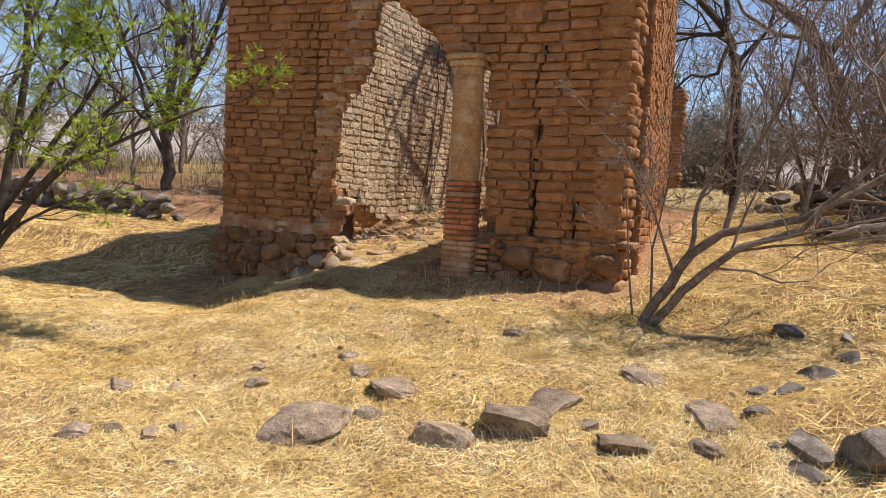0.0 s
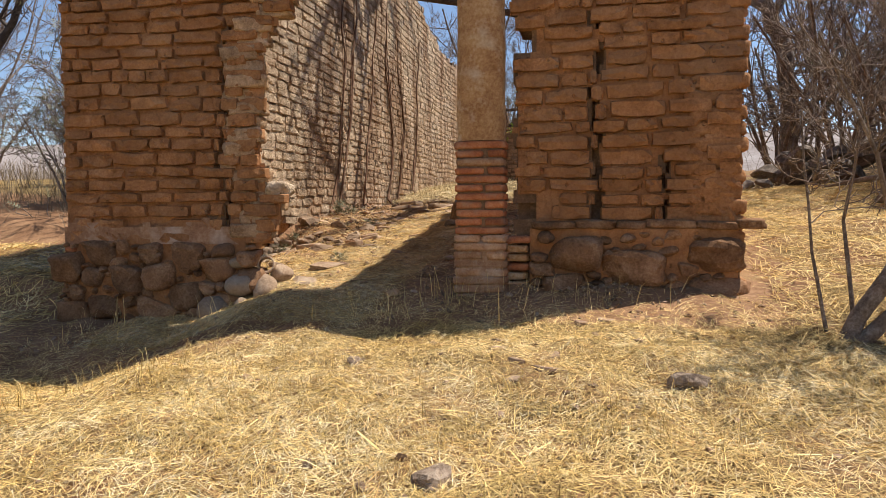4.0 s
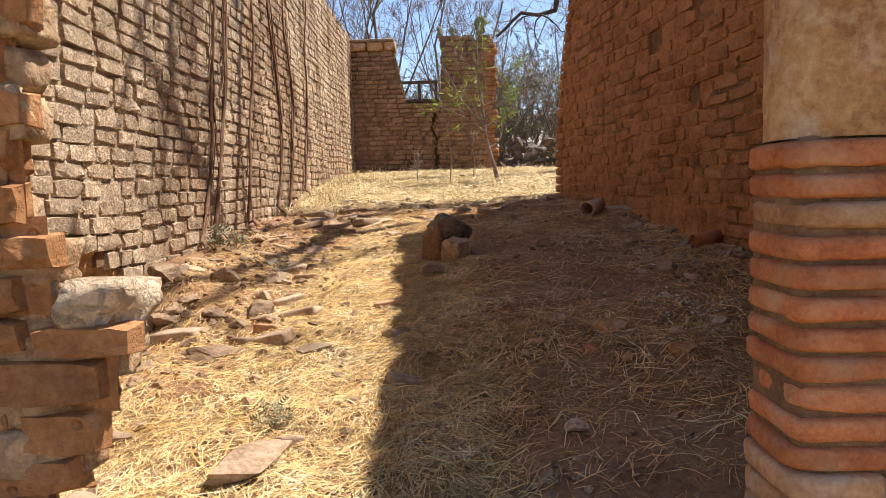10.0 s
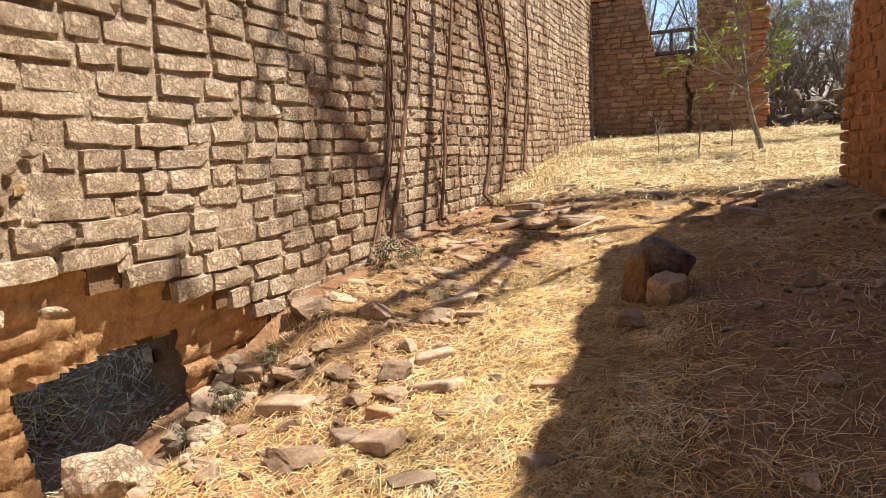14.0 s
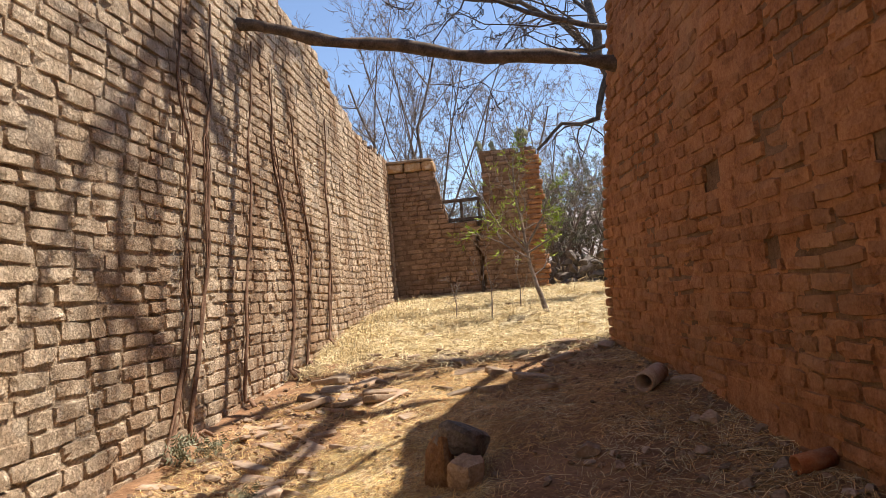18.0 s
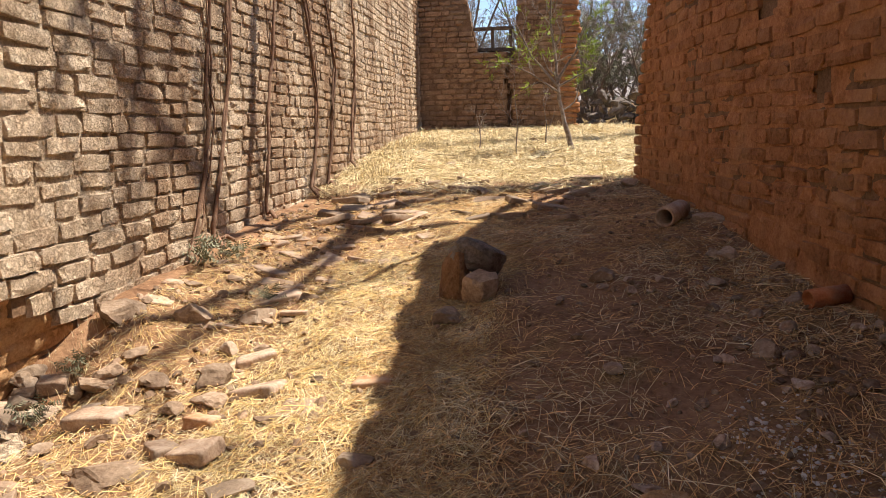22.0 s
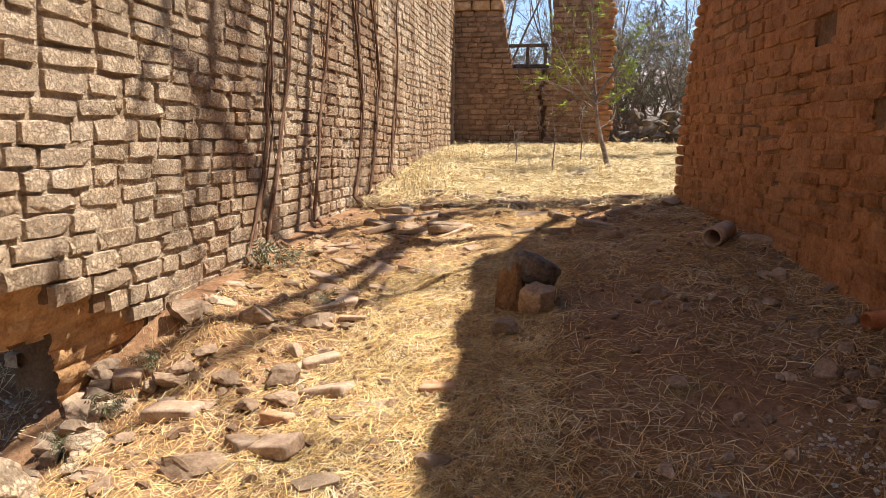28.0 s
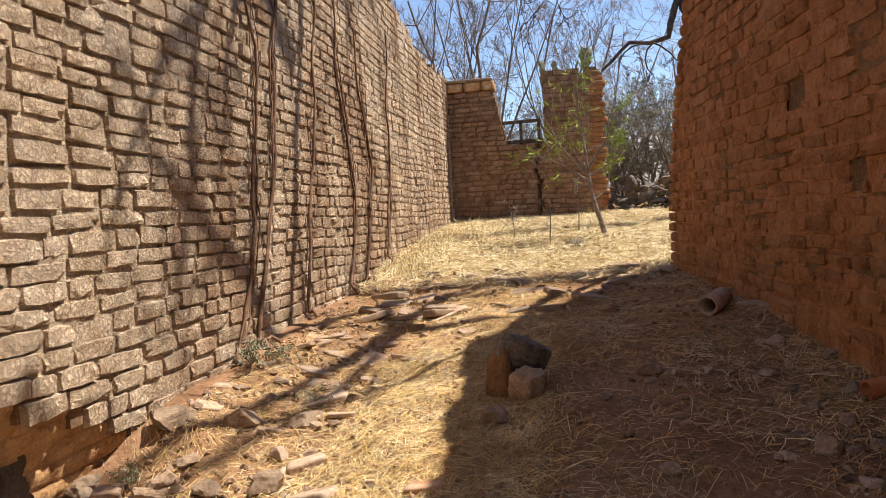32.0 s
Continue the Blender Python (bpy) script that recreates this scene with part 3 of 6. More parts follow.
def jamb_skin():
    """Crumbled broken end of the front wall: big rounded lumps with deep gaps between."""
    verts, faces, n = [], [], 40
    zs = np.arange(0.55, 4.02, 0.022)
    for z in zs:
        e = left_jamb(z) - 0.10
        for k in range(n):
            t = k / (n - 1)
            p = Vector((e - 0.60 * t, 0.06 + 0.50 * t, z))
            q = Vector((t * 2.6 + 0.12 * noise.noise((t * 4, z * 4, 1)), z * 4.6 + 0.35 * noise.noise((t * 3, z * 2, 5)), 0.5))
            d = noise.voronoi(q)[0]
            gap = min(1.0, (d[1] - d[0]) * 3.2)
            lump = 0.15 * gap ** 0.6 - 0.06 + 0.07 * noise.noise((t * 2, z * 2.5, 4)) + 0.035 * noise.noise((t * 8, z * 10, 6)) + 0.02 * noise.noise((t * 22, z * 26, 6))
            verts.append(p + Vector((0.64, 0.77, 0)) * lump * min(1, 5 * t + 0.25))
    for j in range(len(zs) - 1):
        for k in range(n - 1):
            faces.append((j * n + k, (j + 1) * n + k, (j + 1) * n + k + 1, j * n + k + 1))
    return mesh_of("broken_edge", verts, faces, adobe_tan)


put("broken_edge", jamb_skin(), front, label="crumbling pale broken wall edge")

# long sunlit wall along the passage
LX = -3.4


def long_top(y):
    return float(np.interp(y, [0, 9, 11, 12.3, 14.2, 17.5], [6.5, 6.45, 6.35, 5.95, 5.5, 5.55])) + 0.12 * noise.noise((y * 2, 0, 2))


def long_test(y, z):
    return z < long_top(y) and not (2.02 < y + 0.6 * wob(y, z, 6) < 3.25 and z < 1.0 + 0.1 * noise.noise((y * 4, 1, 1)))


def undercut(y):
    """Height under which the face has fallen away."""
    return float(np.interp(y, [0, 1.16, 1.65, 2.12, 2.46, 2.98, 3.4, 3.75], [1.5, 1.5, 1.43, 1.46, 1.36, 1.23, 1.08, 0.95])) + 0.03 * noise.noise((y * 6, 0, 5))


def long_face(y, z):
    if y < 3.75 and z < undercut(y):
        return False
    return long_test(y, z)


longw = thing("wall_long", "tall sunlit adobe block wall with roots and a fallen-out base", "wall", kind="structure")
adobe_wall(
    longw, (LX, 0.5), (0, 1), 17.0, 0.2, 6.6,
    [(0.045, 0.26, lambda s, z: long_face(s + 0.5, z)), (0.26, 0.6, lambda s, z: long_test(s + 0.5, z))],
    [(0.03, 1, 0.016, 0.95, lambda s, z: long_face(s + 0.5, z)), (0.6, -1, 0.03, 0.7, lambda s, z: long_test(s + 0.5, z))],
    course=0.127, block=0.40, seed=12, mats=(adobe, adobe_joined), near=lambda s, z, side: side > 0 and s < 5.2 and z < 3.0, gap=1.0, lost=0.006,
)

def long_mud(s, z):
    """Mud still stands nearly flush by the doorway and washes out of the joints further along."""
    return 0.001 + 0.008 * min(1, max(0, (1.9 - s) / 1.2)) + 0.006 * max(0, noise.noise((s * 0.7, z * 0.9, 12)))


mud_skin(longw, (LX, 0.5), (0, 1), 17.0, 0.6, 6.5, lambda s, z: long_face(s + 0.5, z - 0.06) and long_face(s + 0.5, z), 0.03, long_mud, 0.013, 4, adobe, step=0.045)


def undercut_mesh():
    """Hollowed-out base of the wall: courses step back and down from the broken face."""
    ys, ts = np.linspace(0.45, 3.85, 240), np.linspace(0, 1, 60)
    verts, faces = [], []
    for y in ys:
        top, low = undercut(y) + 0.06, float(ground_z(-3.6, y)) - 0.15
        deep = 0.185 * min(1, max(0.1, (3.85 - y) / 0.8))
        for t in ts:
            z = top + (low - top) * t
            row = z / 0.125 + 0.25 * noise.noise((y * 1.2, 0, 3))
            step = (math.floor(row) + min(1, (row % 1) * 1.6)) * 0.125
            f = min(1, max(0, (top - step) / max(0.3, (top - low) * 0.75)))
            edge = -0.02 if (row % 1) < 0.12 else 0.0
            side = math.floor(y / 0.34 + 0.5 * (math.floor(row) % 2))
            q = Vector((0, y * 3, z * 3))
            out = 0.014 * noise.noise((side * 5.1, math.floor(row) * 3.3, 2)) + 0.6 * edge + 0.022 * noise.noise(q) + 0.012 * noise.noise(q * 4)
            verts.append((-3.455 - deep * f ** 0.8 + min(1, 6 * t) * out, y, z))
    n = len(ts)
    for i in range(len(ys) - 1):
        for j in range(n - 1):
            y, zz = (ys[i] + ys[i + 1]) / 2, verts[i * n + j][2]
            if not (2.0 < y + 0.06 * noise.noise((0, zz * 5, 8)) - 0.25 * (0.9 - zz) < 3.05 and zz < 1.0 - 0.12 * max(0, 2.4 - y) + 0.06 * noise.noise((y * 6, 0, 2))):
                faces.append((i * n + j, i * n + j + 1, (i + 1) * n + j + 1, (i + 1) * n + j))
    return mesh_of("undercut", verts, faces, adobe_bounce_lit)


put("undercut", undercut_mesh(), longw, label="hollowed earthen base of the wall")

# shaded wall on the other side, leaning a little off the passage's line
RA, RB = Vector((0.62, 8.6, 0)), Vector((1.48, 0.5, 0))
RDIR = (RB - RA).normalized()
RLEN = (RB - RA).length


def right_end(z):
    """How far the wall's broken far end has crumbled back at each height."""
    return float(np.interp(z, [1.2, 2.2, 3.2, 4.5, 5.5, 6.2], [0.05, 0.12, 0.45, 1.2, 1.6, 1.8]))


def right_test(s, z):
    return z < float(np.interp(s, [0, 1.5, 4, 7, 8.2], [6.15, 6.2, 6.15, 6.2, 6.2])) + 0.15 * noise.noise((s * 2, 0, 4)) and s > right_end(z) + 0.12 * (noise.noise((z * 2.5, 3, 0)) + 0.3)


def right_hole(s, z):
    """Places where a block has fallen out of the shaded face."""
    return any(abs(s - a) < w and abs(z - b) < h for a, b, w, h in ((3.6, 2.86, 0.11, 0.1), (4.4, 2.25, 0.06, 0.1), (5.6, 2.6, 0.05, 0.16), (2.9, 3.5, 0.05, 0.12), (6.2, 3.2, 0.08, 0.06), (5.1, 1.9, 0.09, 0.05)))


rightw = thing("wall_right", "shaded reddish adobe wall worn smooth", "wall", kind="structure")
adobe_wall(
    rightw, RA, RDIR, RLEN, 0.3, 6.5,
    [(0.03, 0.62, right_test)],
    [(0.03, 1, 0.017, 1.3, lambda s, z: right_test(s, z) and not right_hole(s, z)), (0.62, -1, 0.035, 0.8, lambda s, z: right_test(s, z))],
    course=0.118, block=0.37, seed=13, mats=(adobe_red, adobe_red_joined), near=lambda s, z, side: side > 0 and 1.5 < s < 7.5 and z < 2.9,
)

mud_skin(rightw, RA, RDIR, RLEN, 0.9, 6.1, lambda s, z: right_test(s, z) and not right_hole(s, z), 0.03, 0.008, 0.024, 9, adobe_red)

# wall that closes the passage at its far end
FY = 17.44


def far_test(x, z):
    x2 = x + 0.06 * noise.noise((z * 3, 0, 9))
    top = 5.25 if x2 < -2.3 else 3.85
    if -2.3 <= x2 < -2.0:
        top = 5.25 - (x2 + 2.3) * 4.5
    if x2 > -1.05:
        top = 5.55 + 0.1 * noise.noise((x * 5, 0, 0))
    return z < top and x < 0.32 + wob(x, z, 3)


farw = thing("wall_far", "cracked adobe end wall with a broken gable", "wall", kind="structure")
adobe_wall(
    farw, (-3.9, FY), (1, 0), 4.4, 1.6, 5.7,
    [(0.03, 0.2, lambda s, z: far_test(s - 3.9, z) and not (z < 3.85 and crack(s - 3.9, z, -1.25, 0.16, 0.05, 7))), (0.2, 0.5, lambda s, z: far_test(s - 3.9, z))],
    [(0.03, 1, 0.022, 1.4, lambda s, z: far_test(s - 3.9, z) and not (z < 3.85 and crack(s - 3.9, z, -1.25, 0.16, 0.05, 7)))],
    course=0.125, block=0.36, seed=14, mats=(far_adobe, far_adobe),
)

# ---- broken edges and footings of the walls ----
def worn_block(name, parent, m, size, mat, r, bevel=0.13, wear=0.07):
    return put(name, mesh_of(name, *slab(r, size, bevel, wear), mat), parent, m)


jr = random.Random(31)
ROCKS = [rock(jr, 0.30, 3) for _ in range(14)]
SMALL = [rock(jr, 0.35, 2) for _ in range(10)]
ROUND = []
for q in range(10):
    rv, rf = rock(random.Random(720 + q), 0.3, 3)
    sv = rv / np.linalg.norm(rv, axis=1)[:, None] * 0.5
    ROUND.append((sv * 0.62 + rv * 0.42, rf))


def box_rock(r):
    """A squarish broken stone with a flat top."""
    bm = bmesh.new()
    bmesh.ops.create_icosphere(bm, subdivisions=3, radius=1)
    at = Vector((r.uniform(-50, 50), r.uniform(-50, 50), 0))
    cuts = [(Vector((r.gauss(0, 1), r.gauss(0, 1), r.gauss(0, 0.5))).normalized(), r.uniform(0.36, 0.5)) for _ in range(5)]
    for v in bm.verts:
        c = v.co
        c = c / (abs(c.x) ** 7 + abs(c.y) ** 7 + abs(c.z) ** 7) ** (1 / 7) * 0.5
        for n, d in cuts:
            over = c.dot(n) - d
            if over > 0:
                c = c - n * over * 0.95
        v.co = c * (1 + 0.14 * noise.noise(c * 3 + at) + 0.08 * noise.noise(c * 8 + at) + 0.05 * noise.noise(c * 18 + at))
    bm.verts.index_update()
    out = np.array([v.co for v in bm.verts]), [tuple(v.index for v in f.verts) for f in bm.faces]
    bm.free()
    return out


ROCK_MESH = {}
ROUND_MESH = {}


def round_mesh(k, mat):
    if (k, mat.name) not in ROUND_MESH:
        ROUND_MESH[(k, mat.name)] = mesh_of("cobble", *ROUND[k], mat)
    return ROUND_MESH[(k, mat.name)]


BLOCK_MESH = {}
BLOCKY = [box_rock(random.Random(700 + q)) for q in range(8)]


def rock_mesh(k, mat, small=False):
    key = (k, mat.name, small)
    if key not in ROCK_MESH:
        ROCK_MESH[key] = mesh_of("rock", *(SMALL if small else ROCKS)[k], mat, smooth=False)
    return ROCK_MESH[key]


def scaled(x, y, z, sx, sy, sz, rx=0, ry=0, rz=0):
    return pose(x, y, z, rx, ry, rz) @ Matrix.Diagonal((sx, sy, sz, 1))


z = 0.84
while z < 4.0:
    h = 0.121
    e = left_jamb(z + 0.06) + jr.uniform(-0.08, 0.03)
    w = jr.uniform(0.28, 0.42)
    worn_block("jamb_block", front, pose(e - w / 2 - 0.02, 0.095 + jr.uniform(-0.015, 0.015), z, jr.uniform(-2, 2), jr.uniform(-3, 3), jr.uniform(2, 14)), (w, 0.15 + jr.uniform(-0.02, 0.03), h * jr.uniform(0.95, 1.05)), adobe_jamb, jr, 0.06, 0.15)
    if jr.random() < 0.3:
        f = jr.uniform(0.35, 0.9)
        put("rubble_stone", rock_mesh(jr.randrange(14), adobe), front, scaled(e - 0.62 * f + 0.05, 0.04 + 0.52 * f, z + 0.06, jr.uniform(0.16, 0.3), jr.uniform(0.16, 0.26), jr.uniform(0.1, 0.18), jr.uniform(-20, 20), jr.uniform(-20, 20), jr.uniform(0, 90)))
    if z > 3.12:
        e = right_jamb(z + 0.06) + jr.uniform(-0.05, 0.03)
        worn_block("jamb_block", front, pose(e + 0.19, 0.26, z, 0, 0, jr.uniform(-2, 2)), (0.40, 0.56, h), adobe_brown, jr, 0.12, 0.08)
    z += h
for x, y, zz, sx, sy, sz in ((-1.86, 0.15, 1.26, 0.24, 0.34, 0.14), (-1.95, 0.28, 1.18, 0.28, 0.30, 0.18)):
    put("rubble_stone", mesh_of("rubble_stone", *box_rock(jr), adobe_tan), front, scaled(x, y, zz, sx, sy, sz, jr.uniform(-12, 12), jr.uniform(-12, 12), jr.uniform(-30, 30)), "pale crumbling lump of the broken edge")
z = 0.30
while z < 4.45:
    d = jr.uniform(0.25, 0.36)
    for y0, dep in ((0.0, d), (d, 0.55 - d)):
        worn_block("corner_block", front, pose(1.83 + jr.uniform(-0.03, 0.03), y0 + dep / 2, z), (0.44, dep - 0.012, 0.118), adobe_brown, jr, 0.12, 0.08)
    z += 0.121
z = 1.1
while z < 6.1:
    worn_block("end_block", rightw, Matrix.Translation(RA + RDIR * right_end(z + 0.06) + Vector((0.31, 0.02 + jr.uniform(-0.04, 0.05), z))) @ pose(0, 0, 0, 0, 0, jr.uniform(-4, 4)), (0.64, 0.34, 0.116), adobe_red, jr, 0.12, 0.08)
    z += 0.118
z = 1.75
while z < 5.4:
    worn_block("end_block", farw, pose(0.2 + jr.uniform(-0.06, 0.08), FY + 0.26, z), (0.4, 0.54, 0.12), adobe_red, jr, 0.12, 0.08)
    z += 0.125

BED = {}


def bed_mesh(k):
    if k not in BED:
        v, f = BLOCKY[k]
        rv = v / np.linalg.norm(v, axis=1)[:, None] * 0.5
        BED[k] = mesh_of("footing_stone", v * 0.84 + rv * 0.18, f, foot_stone, smooth=k % 2 == 0)
    return BED[k]


def footing(x0, x1, zlow, ztop, wide, high):
    """Bedded field stones of very mixed size, the big ones first and chips between."""
    placed = []
    for tries, lo, hi in ((120, 0.75, 1.0), (260, 0.5, 0.75), (500, 0.28, 0.5), (900, 0.14, 0.26)):
        for _ in range(tries):
            k = jr.uniform(lo, hi)
            w, h = k * wide[1] * jr.uniform(0.85, 1.15), k * high[1] * jr.uniform(0.8, 1.15)
            x, zc = jr.uniform(x0 + 0.3 * w, x1 - 0.3 * w), jr.uniform(zlow + 0.3 * h, ztop - 0.42 * h)
            if all(((x - a) / (w + c)) ** 2 + ((zc - b) / (h + d)) ** 2 > 0.215 for a, b, c, d in placed):
                placed.append((x, zc, w, h))
                big = k > 0.45
                me = bed_mesh(jr.randrange(8)) if big or jr.random() < 0.5 else round_mesh(jr.randrange(10), foot_stone)
                put("footing_stone", me, front, scaled(x, 0.10 + jr.uniform(-0.04, 0.03) - (0.03 if big else 0.06), zc, w * 1.02, 0.36 if big else 0.2, h * 1.02, jr.uniform(-10, 10), jr.uniform(-16, 16), jr.uniform(-12, 12)))


mud_skin(front, (0.4, 0), (1, 0), 1.62, 0.0, 0.94, lambda s, z: True, 0.03, 0.03, 0.05, 21, adobe_brown, "mud_bedding", 0.04, "mud between the footing stones")
mud_skin(front, (-4.0, 0), (1, 0), 1.9, -0.2, 0.84, lambda s, z: True, 0.03, 0.03, 0.05, 22, adobe_brown, "mud_bedding", 0.04, "mud between the footing stones")
footing(0.40, 2.05, 0.08, 0.90, (0.36, 0.55), (0.26, 0.36))
footing(-4.05, -2.0, -0.1, 0.80, (0.22, 0.42), (0.18, 0.32))
for k in range(9):
    worn_block("brick", front, pose(-3.98 + jr.uniform(0, 0.75), 0.08, 0.32 + 0.055 * k, jr.uniform(-4, 4), jr.uniform(-6, 6), jr.uniform(-5, 5)), (jr.uniform(0.1, 0.2), 0.24, 0.05), brick_red if k % 2 else foot_stone, jr, 0.14, 0.1)
x = 0.42
while x < 2.05:
    w = jr.uniform(0.18, 0.4)
    worn_block("ledge_stone", front, pose(x + w / 2, 0.13, 0.90 + jr.uniform(0, 0.02), jr.uniform(-3, 3), jr.uniform(-3, 3), jr.uniform(-5, 5)), (w, 0.36, jr.uniform(0.05, 0.08)), foot_stone, jr, 0.12, 0.16)
    x += w * 0.96
for k in range(8):
    worn_block("brick", front, pose(0.30 + jr.uniform(-0.01, 0.01), 0.10, 0.28 + 0.074 * k, 0, jr.uniform(-2, 2), jr.uniform(-3, 3)), (0.19 + jr.uniform(-0.02, 0.02), 0.3, 0.062), brick_red if k % 3 == 1 else plaster, jr, 0.16, 0.08)

# ---- brick column at the doorway ----
column = thing("brick_column", "weathered red brick column with a plastered shaft and square capital", "column", at=(0.01, -0.03, 0.3))
cr = random.Random(8)
worn_brick = material("limewashed_brick", (0.30, 0.15, 0.075), (0.42, 0.235, 0.125), (0.53, 0.34, 0.2), scale=7, fine=50, bump=0.6, bump_dist=0.01, jitter=0.2, stain=(0.60, 0.49, 0.37), stain_scale=6, stain_amount=0.5)
for k in range(19):
    zz = 0.03 + k * 0.0685
    clean = k > 7
    mat = brick_red if clean else worn_brick
    if k > 5 and cr.random() < 0.12:
        mat = worn_brick
    lean = 0.02 * cr.uniform(-1, 1)
    h = (0.0615 if clean else 0.0685) * cr.uniform(0.93, 1.07)
    wide = 0.405 + (0.0 if clean else 0.02)
    if k % 2:
        cut = 0.24 + cr.uniform(-0.02, 0.02)
        for a, b in ((0, cut - 0.006), (cut + 0.006, wide)):
            worn_block("brick", column, pose((a + b) / 2 - wide / 2, lean * 0.3, zz, cr.uniform(-0.8, 0.8), cr.uniform(-0.8, 0.8), cr.uniform(-1.5, 1.5)), (b - a, 0.30, h), mat, cr, 0.13, 0.09)
    else:
        worn_block("brick", column, pose(0, lean * 0.3, zz, cr.uniform(-0.6, 0.6), cr.uniform(-0.6, 0.6), cr.uniform(-1.5, 1.5)), (wide + cr.uniform(-0.025, 0.02), 0.30, h), mat, cr, 0.12, 0.09)
worn_block("core", column, pose(0, 0.01, -0.2), (0.397, 0.292, 0.76), worn_brick, cr, 0.07, 0.012)
worn_block("core", column, pose(0, 0.01, 0.54), (0.376, 0.272, 0.82), mortar, cr, 0.07, 0.012)


def shaft_mesh():
    """Plastered shaft: a rounded square that swells and wavers slightly on its way up."""
    bm = bmesh.new()
    rings = []
    for k in range(30):
        zz = 1.33 + 1.42 * k / 29
        ring = []
        for a in range(28):
            t = 2 * math.pi * a / 28
            p = 0.72
            cx = math.copysign(abs(math.cos(t)) ** p, math.cos(t)) * 0.198
            cy = math.copysign(abs(math.sin(t)) ** p, math.sin(t)) * 0.145
            s = 1 - 0.04 * k / 29 + 0.035 * noise.noise((cx * 5, cy * 5, zz * 2.2)) + 0.025 * noise.noise((cx * 14, cy * 14, zz * 9)) - 0.012 * ((zz * 14.6) % 1 < 0.15)
            ring.append(bm.verts.new((cx * s, cy * s, zz)))
        rings.append(ring)
    for lo, hi in zip(rings, rings[1:]):
        for a in range(28):
            bm.faces.new((lo[a], lo[(a + 1) % 28], hi[(a + 1) % 28], hi[a]))
    bm.faces.new(rings[-1])
    me = bpy.data.meshes.new("shaft")
    bm.to_mesh(me)
    bm.free()
    me.materials.append(plaster)
    me.polygons.foreach_set("use_smooth", [True] * len(me.polygons))
    return me


put("shaft", shaft_mesh(), column, label="stained yellowish plaster shaft")
worn_block("capital", column, pose(0, 0, 2.74), (0.44, 0.36, 0.08), plaster, cr, 0.1, 0.03)
worn_block("capital", column, pose(0, 0, 2.82), (0.52, 0.44, 0.07), plaster, cr, 0.1, 0.03)

# ---- far wall: coping, window frame, cactus on the pier ----
for a, b in ((-3.5, -3.0), (-2.99, -2.55), (-2.54, -2.22)):
    worn_block("coping_stone", farw, pose((a + b) / 2, FY + 0.24, 5.24, 0, 0, jr.uniform(-1, 1)), (b - a, 0.66, 0.22), plaster, jr, 0.08, 0.05)
worn_block("coping_stone", farw, pose(-2.9, FY + 0.22, 5.46), (1.3, 0.72, 0.07), stone, jr, 0.06, 0.04)
window = thing("window_frame", "dark weathered wooden window frame left in the broken wall", "window frame", at=(-1.65, FY + 0.2, 3.86))
for xx in (-0.46, 0.02, 0.46):
    worn_block("post", window, pose(xx, 0, 0), (0.075, 0.09, 0.56), old_wood, jr, 0.08, 0.03)
worn_block("rail", window, pose(0, 0, 0.52), (1.06, 0.1, 0.08), old_wood, jr, 0.06, 0.03)
worn_block("sill", window, pose(0, 0, 0.02), (1.1, 0.14, 0.09), old_wood, jr, 0.06, 0.03)
for k, (xx, zz) in enumerate(((-0.98, 5.5), (-0.75, 5.52), (-0.1, 5.55), (0.05, 5.6))):
    cactus = thing("prickly_pear", "small prickly pear cactus on top of the pier", "cactus", "cacti on the pier", at=(xx, FY + 0.25, zz))
    for q in range(3 if k < 2 else 5):
        put("pad", rock_mesh(jr.randrange(14), leaf_olive), cactus, scaled(jr.uniform(-0.1, 0.1), jr.uniform(-0.1, 0.1), 0.06 + 0.10 * q, 0.19, 0.07, 0.24, jr.uniform(-20, 20), jr.uniform(-30, 30), jr.uniform(0, 180)))


# ---- trees and shrubs ----
def tube(points, radii, sides):
    """A tapered limb through the points."""
    pts = np.array(points, float)
    n = len(pts)
    way = np.gradient(pts, axis=0)
    way /= np.linalg.norm(way, axis=1)[:, None] + 1e-9
    ref = np.array([0.31, 0.87, 0.38])
    side = np.cross(way, ref)
    side /= np.linalg.norm(side, axis=1)[:, None] + 1e-9
    up = np.cross(side, way)
    ang = 2 * np.pi * np.arange(sides) / sides
    ring = side[:, None] * np.cos(ang)[None, :, None] + up[:, None] * np.sin(ang)[None, :, None]
    verts = (pts[:, None] + ring * np.array(radii)[:, None, None]).reshape(-1, 3)
    faces = [(i * sides + a, i * sides + (a + 1) % sides, (i + 1) * sides + (a + 1) % sides, (i + 1) * sides + a) for i in range(n - 1) for a in range(sides)]
    return verts, faces


def limb_path(r, start, way, length, bend=0.25, rise=0.1, n=5):
    pts, p, d = [Vector(start)], Vector(start), Vector(way).normalized()
    for _ in range(n):
        d = (d + Vector((r.gauss(0, bend), r.gauss(0, bend), r.gauss(0, bend) + rise))).normalized()
        p = p + d * (length / n)
        pts.append(p.copy())
    return pts, d


